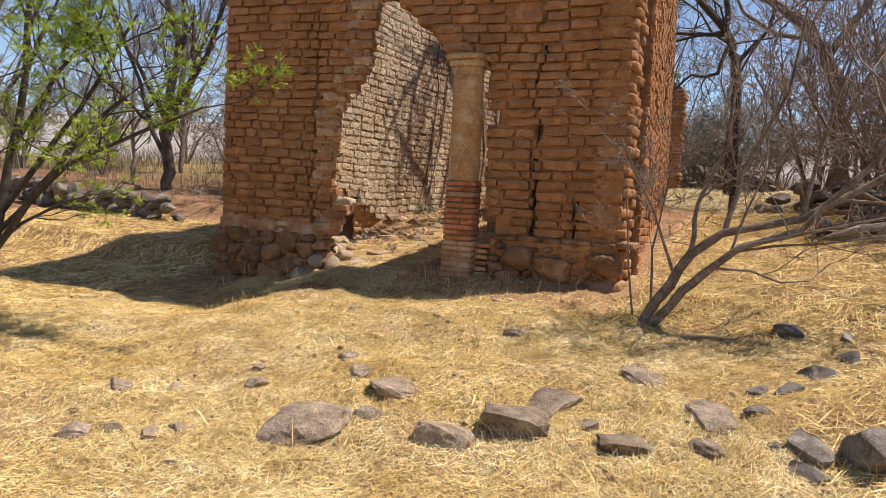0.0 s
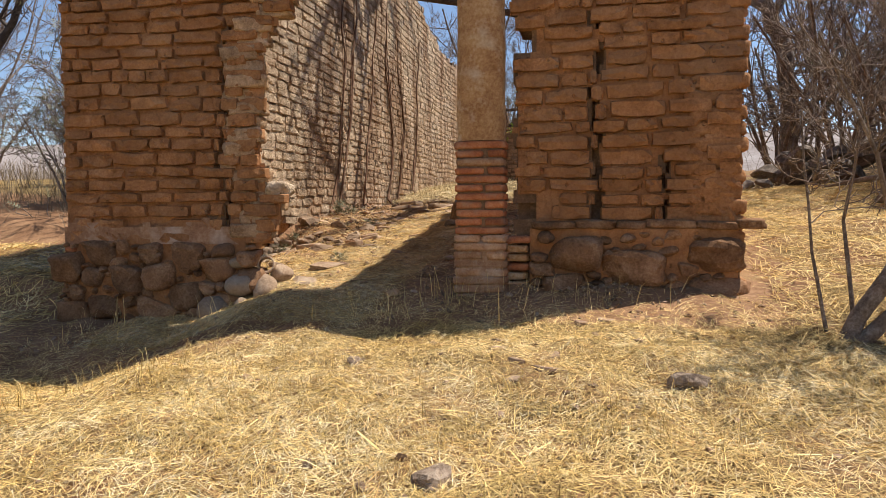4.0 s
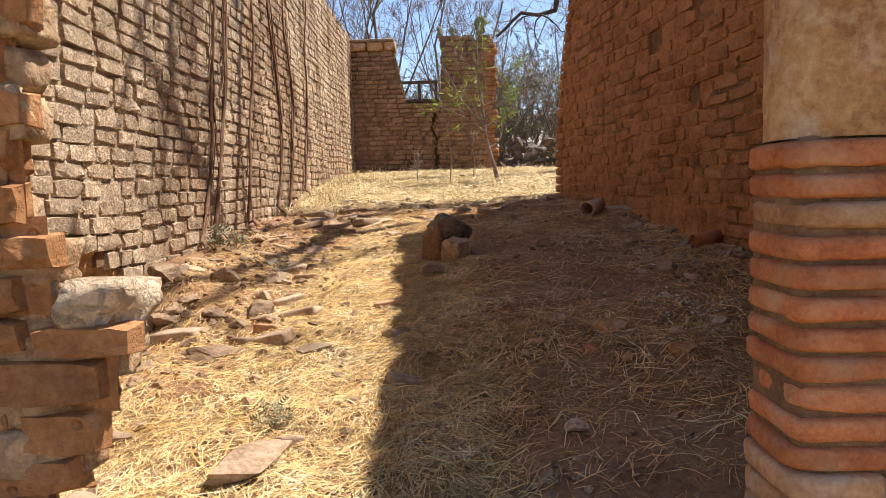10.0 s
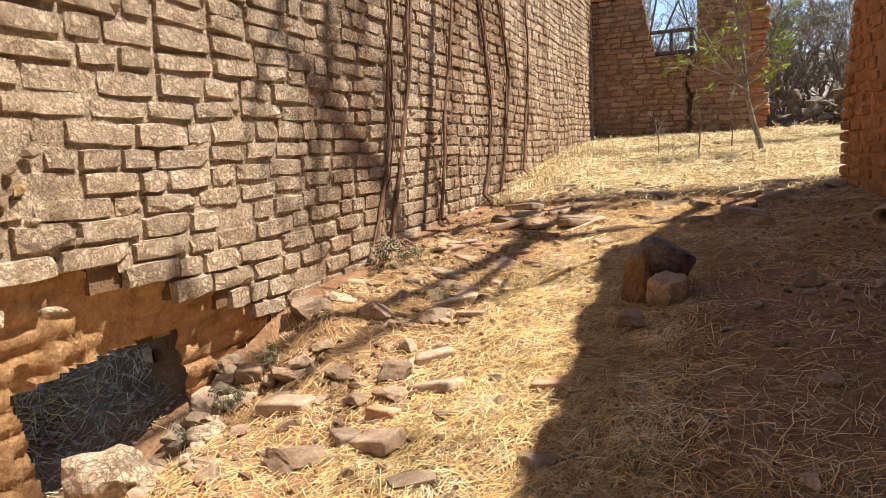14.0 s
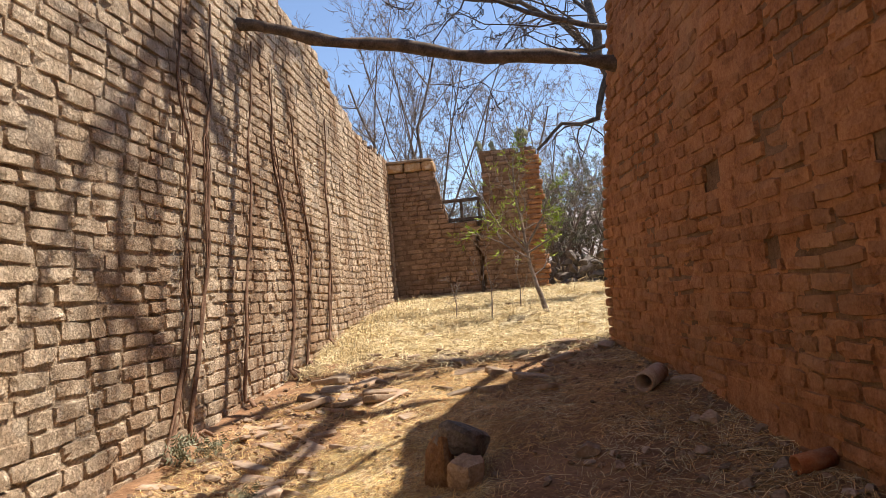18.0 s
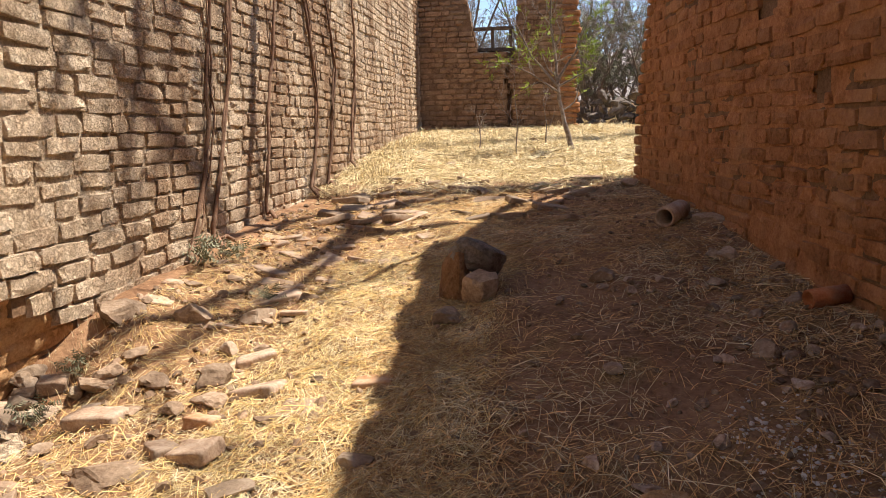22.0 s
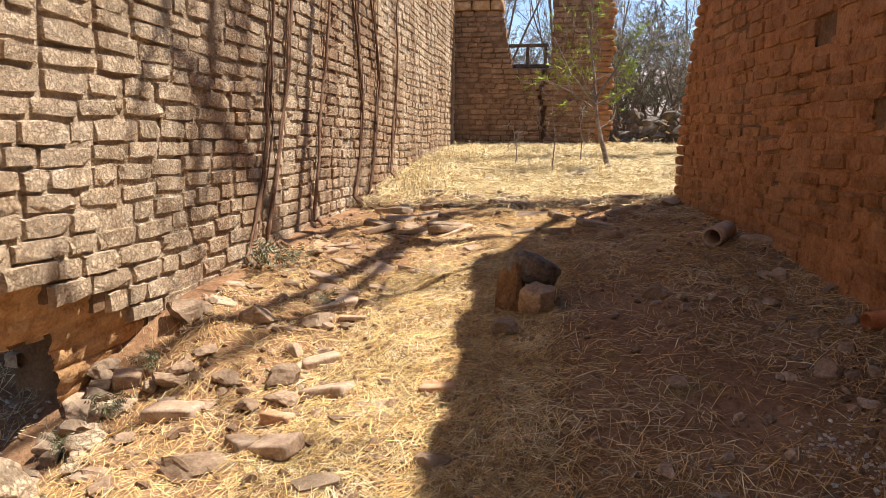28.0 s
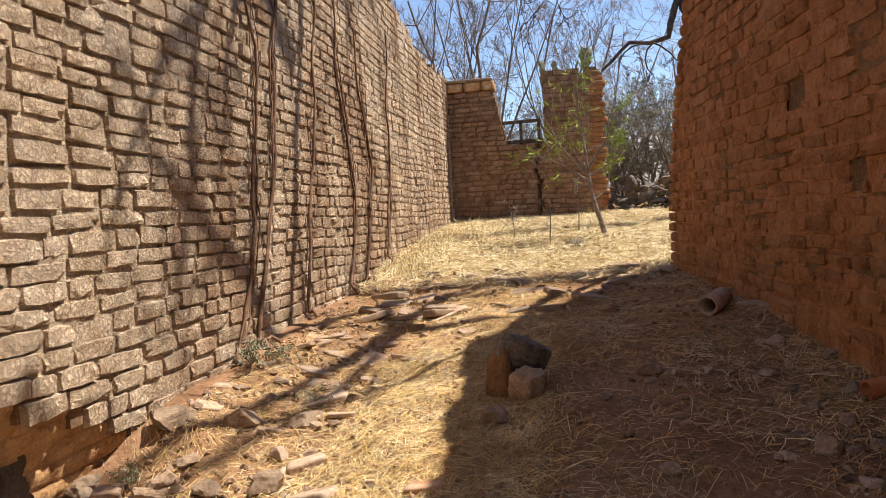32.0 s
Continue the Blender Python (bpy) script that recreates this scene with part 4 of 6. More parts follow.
def branch_out(r, pts, radius, depth, out, tips, spread=0.9, ratio=0.62, kids=(3, 5), bend=0.28, rise=0.1, least=0.003, down=0.0):
    """Side limbs off a limb, and theirs in turn; twigs' ends go into tips."""
    length = sum((b - a).length for a, b in zip(pts, pts[1:]))
    if depth == 0:
        tips.append((pts[-1], (pts[-1] - pts[-2]).normalized()))
        return
    for _ in range(r.randint(*kids)):
        f = r.uniform(0.25, 1.0) * (len(pts) - 1)
        i = min(int(f), len(pts) - 2)
        start = pts[i].lerp(pts[i + 1], f - i)
        axis = (pts[i + 1] - pts[i]).normalized()
        way = axis + Vector((r.gauss(0, spread), r.gauss(0, spread), r.gauss(0, spread * 0.8) - down)) * 0.75
        l = length * ratio * r.uniform(0.6, 1.15)
        kid, _ = limb_path(r, start, way, l, bend, rise, 4 if depth > 1 else 3)
        rad = max(radius * (0.62 if depth > 1 else 0.5) * (1 - 0.4 * f / len(pts)), least)
        radii = np.linspace(rad, max(rad * 0.45, least * 0.7), len(kid))
        out.append(tube(kid, radii, 5 if depth > 2 else (4 if depth > 1 else 3)))
        branch_out(r, kid, rad * 0.7, depth - 1, out, tips, spread, ratio, kids, bend, rise, least, down)


def sprays(r, tips, count, size, length, droop=0.1):
    """Feathery leaflets along short stalks at the twigs' ends: verts and faces."""
    verts, faces = [], []
    for p, d in tips:
        for _ in range(count):
            way = (d + Vector((r.gauss(0, 0.7), r.gauss(0, 0.7), r.gauss(0, 0.4) - droop))).normalized()
            side = way.cross(Vector((r.gauss(0, 1), r.gauss(0, 1), 1))).normalized()
            n = max(2, int(length / size / 0.9))
            for k in range(n):
                c = p + way * (length * (k + 0.5) / n)
                for sgn in (-1, 1):
                    tip = c + side * sgn * size * r.uniform(0.8, 1.5) + way * size * 0.4
                    i = len(verts)
                    verts += [c - way * size * 0.22, tip, c + way * size * 0.3]
                    faces.append((i, i + 1, i + 2))
    return np.array(verts), faces


def tree(name, label, category, base, trunks, seed, depth=3, mat=None, leaf=None, leaves=(0, 0.02, 0.1), kids=(3, 5), ratio=0.62, spread=0.9, rise=0.1, bend=0.28, least=0.004, group="", down=0.0):
    """trunks: (points of the stem from the base, radius at its foot)."""
    r = random.Random(seed)
    at = (base[0], base[1], float(ground_z(base[0], base[1])) - 0.06)
    ob = thing(name, label, category, group, at=at)
    stems, twigs, tips = [], [], []
    for pts, rad in trunks:
        pts = [Vector(p) for p in pts]
        fine = [pts[0]]
        for a, b in zip(pts, pts[1:]):
            for k in (1, 2, 3):
                fine.append(a.lerp(b, k / 3) + Vector((r.gauss(0, 0.2), r.gauss(0, 0.2), 0)) * rad)
        stems.append(tube(fine, [rad * (1 - 0.6 * k / (len(fine) - 1)) * r.uniform(0.94, 1.06) for k in range(len(fine))], 8))
        branch_out(r, fine, rad * 0.6, depth, twigs, tips, spread, ratio, kids, bend, rise, least, down)
    put("trunk", mesh_of("trunk", *joined(stems), mat), ob)
    if twigs:
        crown = put("crown", mesh_of("crown", *joined(twigs), mat), ob, label="tangle of thin branches and twigs")
    if leaf and leaves[0]:
        put("foliage", mesh_of("foliage", *sprays(r, tips, *leaves), leaf, smooth=False), ob, label="small feathery leaves")
    return ob


# leaning bare shrub by the corner
tree("bare_shrub", "leafless brown shrub with two stems leaning away from the wall", "shrub", (2.45, -0.95),
     [([(0, 0, 0), (0.16, 0.02, 0.3), (0.44, 0.05, 0.80), (0.74, 0.05, 1.02), (1.4, 0.1, 1.2), (2.1, 0.3, 1.65), (2.6, 0.4, 2.4)], 0.06), ([(0.08, 0, 0), (0.35, -0.05, 0.35), (0.58, -0.05, 0.6), (0.9, -0.05, 0.9), (1.4, 0, 1.1), (2.0, 0.1, 1.8), (2.2, 0.2, 2.8)], 0.05),
      ([(0.44, 0.05, 0.80), (0.46, 0.2, 1.3), (0.7, 0.2, 1.9), (0.75, 0.2, 2.7)], 0.028), ([(0.74, 0.05, 1.02), (0.85, 0.2, 1.6), (1.2, 0.2, 2.4), (1.3, 0.3, 3.2)], 0.03), ([(1.4, 0.1, 1.2), (1.5, 0.2, 1.8), (1.7, 0.2, 2.7)], 0.026), ([(0.9, -0.05, 0.9), (1.5, -0.3, 1.1), (2.2, -0.4, 1.3)], 0.022), ([(0.3, 0, 0.6), (0.1, -0.2, 1.2), (-0.25, -0.3, 1.9)], 0.018),
      ([(-0.06, 0.05, 0), (-0.16, 0.1, 0.6), (-0.24, 0.1, 1.5)], 0.014), ([(0.1, 0.1, 0.1), (0.05, 0.2, 0.8), (0.2, 0.2, 1.7)], 0.016)],
     3, depth=4, mat=bark_brown, kids=(3, 5), ratio=0.52, spread=0.85, rise=0.07, bend=0.24, least=0.0034)
# green acacia beside the path
tree("acacia_tree", "young acacia with bright green feathery leaves", "tree", (-3.75, -3.75),
     [([(0, 0, 0), (0.02, 0.05, 0.5), (0.1, 0.1, 1.0), (0.3, 0.2, 2.2), (0.5, 0.2, 3.6)], 0.07), ([(0.05, 0.1, 0.8), (0.7, 0.15, 1.5), (1.2, 0.25, 2.05), (1.6, 0.35, 2.4)], 0.04), ([(0.05, 0.1, 0.9), (-0.7, 0.2, 1.9), (-1.2, 0.2, 2.9)], 0.045), ([(0.1, 0.1, 1.0), (0.5, -0.5, 1.9), (0.9, -0.8, 2.9)], 0.035),
      ([(0.15, 0.1, 1.2), (0.8, 0.5, 2.3), (1.4, 0.7, 3.3)], 0.035), ([(0.05, 0.1, 0.9), (-0.4, -0.3, 1.5), (-1.0, -0.5, 2.0)], 0.03), ([(0.3, 0.2, 2.0), (1.0, 0.1, 2.6), (1.7, 0.0, 3.0)], 0.03), ([(0.1, 0.1, 1.0), (0.9, 0.3, 1.75), (1.7, 0.5, 2.1), (2.4, 0.6, 2.35)], 0.03)],
     5, depth=3, mat=bark_dark, leaf=leaf_green, leaves=(9, 0.0125, 0.085, 0.05), kids=(5, 6), ratio=0.42, spread=0.9, rise=0.05)
# small green tree in the meadow behind the passage
tree("mesquite_sapling", "slender leaning sapling with yellow-green leaves", "tree", (0.06, 11.95),
     [([(0, 0, 0), (-0.17, 0, 0.5), (-0.27, 0.05, 1.1), (-0.32, 0.1, 1.8)], 0.05), ([(-0.27, 0.05, 1.1), (-0.7, 0, 1.6), (-1.0, 0, 2.2)], 0.026), ([(-0.27, 0.05, 1.2), (0.05, 0, 1.7), (0.25, 0, 2.2)], 0.026), ([(-0.3, 0.05, 1.5), (-0.4, 0, 2.2), (-0.38, 0, 2.8)], 0.026), ([(-0.25, 0, 1.0), (-0.7, -0.1, 1.3), (-1.1, -0.1, 1.5)], 0.02), ([(-0.25, 0, 1.1), (0.15, -0.1, 1.3), (0.4, -0.1, 1.5)], 0.02)],
     9, depth=2, mat=bark, leaf=leaf_green, leaves=(4, 0.016, 0.11), kids=(5, 7), ratio=0.42, spread=0.9)
for k, (bx, by, h) in enumerate(((-0.89, 11.6, 1.2), (-1.55, 12.3, 0.7), (-0.4, 13.2, 0.9))):
    tree("bare_sapling", "thin leafless sapling in dry grass", "sapling", (bx, by), [([(0, 0, 0), (0.02, 0, h * 0.5), (-0.05, 0, h)], 0.014)], 40 + k, depth=2, mat=bark, kids=(4, 6), ratio=0.5, group="saplings")
# old trees behind the end of the passage
tree("old_tree", "large bare tree with a bent grey trunk", "tree", (4.85, 10.4),
     [([(0, 0, 0), (-0.1, -0.1, 1.9), (-0.3, -0.3, 3.0), (-0.8, -0.4, 3.9), (-1.7, -0.4, 4.7), (-2.9, -0.5, 5.3), (-3.6, -0.6, 6.4)], 0.2), ([(-0.5, -0.3, 3.4), (0.3, 0, 4.8), (0.5, 0.3, 6.4)], 0.1)],
     17, depth=4, mat=bark, kids=(3, 4), ratio=0.42, spread=0.95, rise=0.02, bend=0.33, least=0.006)
TREE_AT = Vector((2.6, 10.0, 1.37))


def over_wall(y, z, k):
    """A place in the tree's crown, up the sun's way from a spot on the long wall."""
    return Vector((-3.4, y, z)) + 2.18 * k * SUN_TO - TREE_AT


# Unseen high limbs, added to cast branch shadows on the long wall.
OVERHANG = (
    (((7.0, 4.0, 4.2), (6.2, 4.6, 4.6), (5.4, 4.5, 4.8), (5.05, 3.9, 4.8), (4.78, 3.1, 4.8), (4.72, 2.4, 4.8), (4.5, 1.9, 4.8)), 0.10),
    (((5.05, 3.9, 4.8), (4.5, 3.5, 4.9), (4.1, 2.9, 4.9), (3.6, 2.0, 4.9)), 0.07),
    (((7.0, 4.6, 4.2), (6.5, 5.4, 4.5), (5.9, 4.7, 4.7), (5.5, 3.7, 4.7), (5.2, 2.6, 4.7)), 0.08),
    (((7.2, 4.8, 4.2), (7.6, 5.6, 4.4), (7.4, 4.6, 4.5), (6.9, 3.6, 4.5)), 0.07),
    (((7.2, 4.8, 4.2), (8.6, 5.8, 4.4), (9.2, 5.0, 4.5), (9.0, 4.0, 4.5)), 0.08),
    (((8.6, 5.8, 4.4), (10.2, 6.0, 4.6), (11.0, 5.2, 4.7), (10.6, 4.2, 4.7)), 0.07),
)
tree("crooked_tree", "bare tree with crooked dark limbs reaching over the passage", "tree", (2.6, 10.0),
     [([(0, 0, 0), (0.0, 0, 1.6), (-0.08, 0, 2.9), (-0.17, 0, 3.56), (-0.44, 0, 4.29), (-1.0, 0, 5.0), (-1.6, -0.25, 5.7), (-1.9, -0.45, 7.6), (-2.2, -1.15, 9.6)], 0.09),
      ([(-1.7, -0.35, 6.4), (-1.4, -1.95, 7.6), (-1.3, -3.55, 8.6), (-1.7, -4.75, 9.6)], 0.1), ([(-1.85, -0.45, 7.2), (-2.3, -2.35, 8.6), (-2.5, -3.95, 9.2)], 0.09), ([(-1.9, -0.45, 7.5), (-0.8, -1.35, 8.8), (-0.3, -2.75, 9.8), (-0.5, -4.35, 10.6)], 0.09),
      ([(-0.4, 0, 4.2), (-1.8, -1.05, 4.1), (-2.6, -1.25, 4.3), (-3.4, -1.35, 4.7)], 0.05),
      ([(-1.2, 0, 5.2), (-2.1, -0.35, 4.9), (-3.1, -0.35, 5.0), (-4.0, -0.45, 5.3)], 0.05),
      ([(-0.44, 0, 4.29), (-1.1, -0.3, 4.15), (-1.7, -0.4, 3.98), (-2.3, -0.4, 4.05), (-3.0, -0.5, 3.9)], 0.04),
      *[([over_wall(*q) for q in line], rad) for line, rad in OVERHANG],
      ([(-0.44, 0, 4.29), (-1.2, -1.75, 4.95), (-1.4, -2.95, 5.15), (-2.5, -4.25, 4.7), (-3.3, -4.85, 4.9)], 0.075)],
     18, depth=4, mat=bark_dark, kids=(3, 4), ratio=0.44, spread=0.95, rise=-0.01, bend=0.34, least=0.006, down=0.12)
tree("bent_tree", "bare tree with a bent dark trunk and a drooping crooked limb", "tree", (2.2, 15.0),
     [([(0, 0, 0), (0.02, 0, 2.0), (0, 0, 3.1), (-0.11, 0, 4.1), (-0.22, 0, 4.46), (-0.45, 0, 5.1), (-0.54, 0, 6.3), (-0.5, 0.2, 8.2)], 0.19),
      ([(-0.3, 0, 4.65), (-0.49, 0, 4.16), (-0.6, 0, 3.75), (-0.95, 0, 3.66), (-1.35, 0, 3.72), (-1.9, 0, 3.2)], 0.075),
      ([(-0.45, 0, 5.1), (-1.16, 0, 5.9), (-2.0, -0.2, 6.4), (-3.2, -0.2, 6.6)], 0.08), ([(-0.1, 0, 4.0), (0.7, 0.1, 5.0), (1.1, 0.2, 6.6)], 0.08)],
     19, depth=4, mat=bark_dark, kids=(3, 4), ratio=0.42, spread=0.95, rise=-0.02, bend=0.34, least=0.006, down=0.15)
# bare trees round about
def many_stemmed(seed, h, rad, stems, flare):
    """Stems of a bare tree that fork low and rise side by side."""
    r = random.Random(seed)
    out = [([(0, 0, 0), (r.uniform(-0.1, 0.1), 0, h * 0.12), (r.uniform(-0.2, 0.2), r.uniform(-0.2, 0.2), h * 0.3), (r.uniform(-0.4, 0.4), r.uniform(-0.3, 0.3), h * 0.62), (r.uniform(-0.5, 0.5), 0, h * 0.9)], rad)]
    for q in range(stems):
        a = 2 * math.pi * (q + r.uniform(-0.3, 0.3)) / stems
        f = h * flare * r.uniform(0.6, 1.1)
        z0 = h * r.uniform(0.08, 0.3)
        out.append(([(0, 0, z0), (0.25 * f * math.cos(a), 0.25 * f * math.sin(a), z0 + h * 0.14), (0.6 * f * math.cos(a + 0.2), 0.6 * f * math.sin(a + 0.2), h * 0.55), (f * math.cos(a + 0.3), f * math.sin(a + 0.3), h * r.uniform(0.8, 0.95))], rad * r.uniform(0.4, 0.65)))
    return out


def bare_set(label, mat, seed, h, rad, stems, flare, spots, **more):
    """One bare tree and its copies, turned and scaled."""
    r = random.Random(seed)
    first = None
    for bx, by, s in spots:
        if first is None:
            first = tree("bare_tree", label, "tree", (bx, by), many_stemmed(seed, h, rad, stems, flare), seed, mat=mat, group="bare trees", **more)
            continue
        copy_thing(first, pose(bx, by, float(ground_z(bx, by)) - 0.06, 0, 0, r.uniform(0, 360)) @ Matrix.Diagonal((s, s, s * r.uniform(0.9, 1.1), 1)))


FINE = dict(depth=4, kids=(4, 6), ratio=0.47, spread=0.8, rise=0.07, bend=0.22, least=0.0062)
bare_set("leafless tree with a haze of fine brown twigs", bark_brown, 611, 8.6, 0.09, 4, 0.34, ((-5.4, 25.0, 1), (-3.2, 26.5, 1.05), (-1.0, 25.5, 0.8), (-8.4, 24.0, 0.9), (1.2, 29.0, 0.9), (6.2, 13.5, 0.8), (-14.5, 9.5, 0.85), (-20.0, 6.0, 0.9)), **FINE)
bare_set("leafless pale grey tree with fine upright twigs", bark, 613, 7.6, 0.08, 4, 0.4, ((-4.4, 30.0, 1), (3.4, 26.0, 0.75), (8.8, 8.5, 0.8), (11.0, 5.0, 0.8), (-9.0, 12.0, 0.9), (-12.2, 5.5, 0.8), (-17.0, 12.0, 0.9), (14.0, 10.0, 0.9)), **FINE)
bare_set("dark leafless tree leaning over the field wall", bark_dark, 617, 6.2, 0.17, 4, 0.42, ((-10.6, 5.2, 1), (-24.0, 9.0, 1.2), (13.5, 3.5, 0.9)), depth=4, kids=(3, 4), ratio=0.5, spread=0.8, rise=0.06, bend=0.28, least=0.006)


def dry_fans(name, label, category, spots, seed, mat, blades, height, width, lean=0.5, leafy=0.0):
    """Thickets of thin upright stems, too many to count."""
    r = np.random.RandomState(seed)
    verts, faces = [], []
    for sx, sy, spread in spots:
        n = blades
        x, y = sx + r.normal(0, spread, n), sy + r.normal(0, spread, n)
        zb = surface_z(x, y) - 0.02
        h = height * r.uniform(0.4, 1.15, n)
        a = r.uniform(0, 2 * np.pi, n)
        l = lean * r.uniform(0, 1, n) * h
        w = width * r.uniform(0.6, 1.3, n)
        mx, my = x + 0.4 * l * np.cos(a), y + 0.4 * l * np.sin(a)
        tx, ty = x + l * np.cos(a), y + l * np.sin(a)
        b = r.uniform(0, np.pi, n)
        ox, oy = np.cos(b) * w / 2, np.sin(b) * w / 2
        p = np.stack([np.stack(q, 1) for q in ((x - ox, y - oy, zb), (x + ox, y + oy, zb), (mx + ox * 0.8, my + oy * 0.8, zb + h * 0.6), (mx - ox * 0.8, my - oy * 0.8, zb + h * 0.6), (tx, ty, zb + h * (1 - 0.25 * lean)))], 1)
        at = 5 * (len(faces) // 2)
        verts.append(p.reshape(-1, 3))
        i = at + 5 * np.arange(n)
        faces += list(map(tuple, np.stack([i, i + 1, i + 2, i + 3], 1))) + [(q + 3, q + 2, q + 4) for q in i]
    return tagged(new(name, mesh_of(name, np.concatenate(verts), faces, mat, smooth=False)), label, category, kind="stuff")


fr = random.Random(61)
spots = [(fr.uniform(-26, -8), fr.uniform(6, 30), 1.3) for _ in range(42)] + [(fr.uniform(7.5, 24), fr.uniform(5, 26), 1.3) for _ in range(34)] + [(fr.uniform(-7, 4), fr.uniform(22, 34), 1.2) for _ in range(30)] + [(fr.uniform(-40, -20), fr.uniform(-4, 10), 1.6) for _ in range(16)]
bush = tree("twiggy_bush", "thin grey bush with a few olive leaves on the slope", "bush", (-9.5, 9.0), [([(0, 0, 0), (0.3 * math.cos(q), 0.3 * math.sin(q), 0.8), (0.9 * math.cos(q + 0.3), 0.9 * math.sin(q + 0.3), 1.9)], 0.035) for q in (0.2, 1.5, 2.7, 4.0, 5.2)], 55, depth=3, mat=bark, kids=(4, 5), ratio=0.55, spread=0.9, rise=0.12, least=0.006, group="bare bushes", leaf=leaf_olive, leaves=(1, 0.03, 0.14))
for sx, sy, _ in spots[::2] + [(fr.uniform(4.2, 8), fr.uniform(4.5, 12), 0) for _ in range(5)] + [(fr.uniform(-10, -6.5), fr.uniform(5.5, 12), 0) for _ in range(8)]:
    s = fr.uniform(0.8, 1.7)
    copy_thing(bush, pose(sx, sy, float(ground_z(sx, sy)) - 0.05, 0, 0, fr.uniform(0, 360)) @ Matrix.Diagonal((s, s, s * fr.uniform(0.8, 1.3), 1)))
brush = tree("brush", "tangled bare brush on the stony slope", "bush", (6.4, 4.4), [([(0, 0, 0), (0.3 * math.cos(q), 0.3 * math.sin(q), 0.8), (0.9 * math.cos(q + 0.3), 0.9 * math.sin(q + 0.3), 1.9)], 0.03) for q in (0.5, 1.8, 3.1, 4.4, 5.6)], 57, depth=3, mat=bark_brown, kids=(4, 6), ratio=0.55, spread=0.9, rise=0.14, least=0.006, group="brush")
for sx, sy, s in ((5.2, 5.4, 1.2), (7.6, 3.6, 1.5), (8.8, 5.2, 1.8), (6.8, 6.6, 1.7), (5.0, 7.6, 1.6), (9.8, 3.4, 1.6), (10.6, 6.4, 2.0), (7.8, 8.6, 2.0), (4.3, 9.2, 1.6), (5.2, 3.4, 0.9), (6.3, 2.6, 1.0), (7.5, 2.2, 1.1), (5.8, 4.4, 1.2), (8.8, 1.8, 1.2)):
    copy_thing(brush, pose(sx, sy, float(ground_z(sx, sy)) - 0.05, 0, 0, fr.uniform(0, 360)) @ Matrix.Diagonal((s, s, s, 1)))
dry_fans("scrub_thicket", "low tangle of dry stems on the slope", "scrub", spots, 4, scrub, 90, 1.1, 0.014, 1.3)
dry_fans("dry_weeds", "tall brown dry weeds beside the ruin", "weeds", [(fr.uniform(-7.4, -5.4), fr.uniform(5.5, 9), 0.5) for _ in range(22)] + [(fr.uniform(-14, -7), fr.uniform(5, 9), 0.8) for _ in range(30)], 6, scrub, 60, 0.5, 0.008, 1.5)

# prickly pear and shrubs behind the far corner
for k, (bx, by, s) in enumerate(((0.9, 19.6, 1.0), (1.7, 20.2, 1.15), (2.5, 19.8, 1.0), (0.6, 20.6, 1.1), (3.3, 21.0, 1.2), (1.3, 21.4, 1.3))):
    tree("thorn_bush", "dense grey-green thorn bush behind the stone wall", "bush", (bx, by),
         [([(0, 0, 0), (0.3 * math.cos(q), 0.3 * math.sin(q), 0.8 * s), (0.8 * math.cos(q + 0.3), 0.8 * math.sin(q + 0.3), 1.9 * s)], 0.05) for q in (0.2 + k, 1.5 + k, 2.7 + k, 4.0 + k, 5.2 + k)],
         400 + k, depth=3, mat=bark, leaf=leaf_olive, leaves=(2, 0.045, 0.2), kids=(3, 5), ratio=0.55, spread=0.9, rise=0.08, least=0.01, group="thorn bushes")


# ---- dry stone walls ----
def stone_wall(name, label, a, b, high, thick, size, seed):
    r = random.Random(seed)
    ob = thing(name, label, "wall", kind="structure")
    d = Vector((b[0] - a[0], b[1] - a[1], 0))
    n = int(d.length / (size * 0.8))
    for row in range(int(high / (size * 0.62))):
        for k in range(n):
            if row > 1 and r.random() < 0.22:
                continue
            p = Vector((*a, 0)) + d * ((k + 0.5 * (row % 2) + r.uniform(-0.2, 0.2)) / n)
            zz = float(ground_z(p.x, p.y)) + size * (0.25 + 0.6 * row)
            s = size * r.uniform(0.75, 1.3)
            put("stone", rock_mesh(r.randrange(14), basalt), ob, scaled(p.x + r.uniform(-1, 1) * thick * 0.3, p.y + r.uniform(-1, 1) * thick * 0.3, zz, s * 1.2, s, s * 0.8, r.uniform(-25, 25), r.uniform(-25, 25), r.uniform(0, 180)))
    return ob


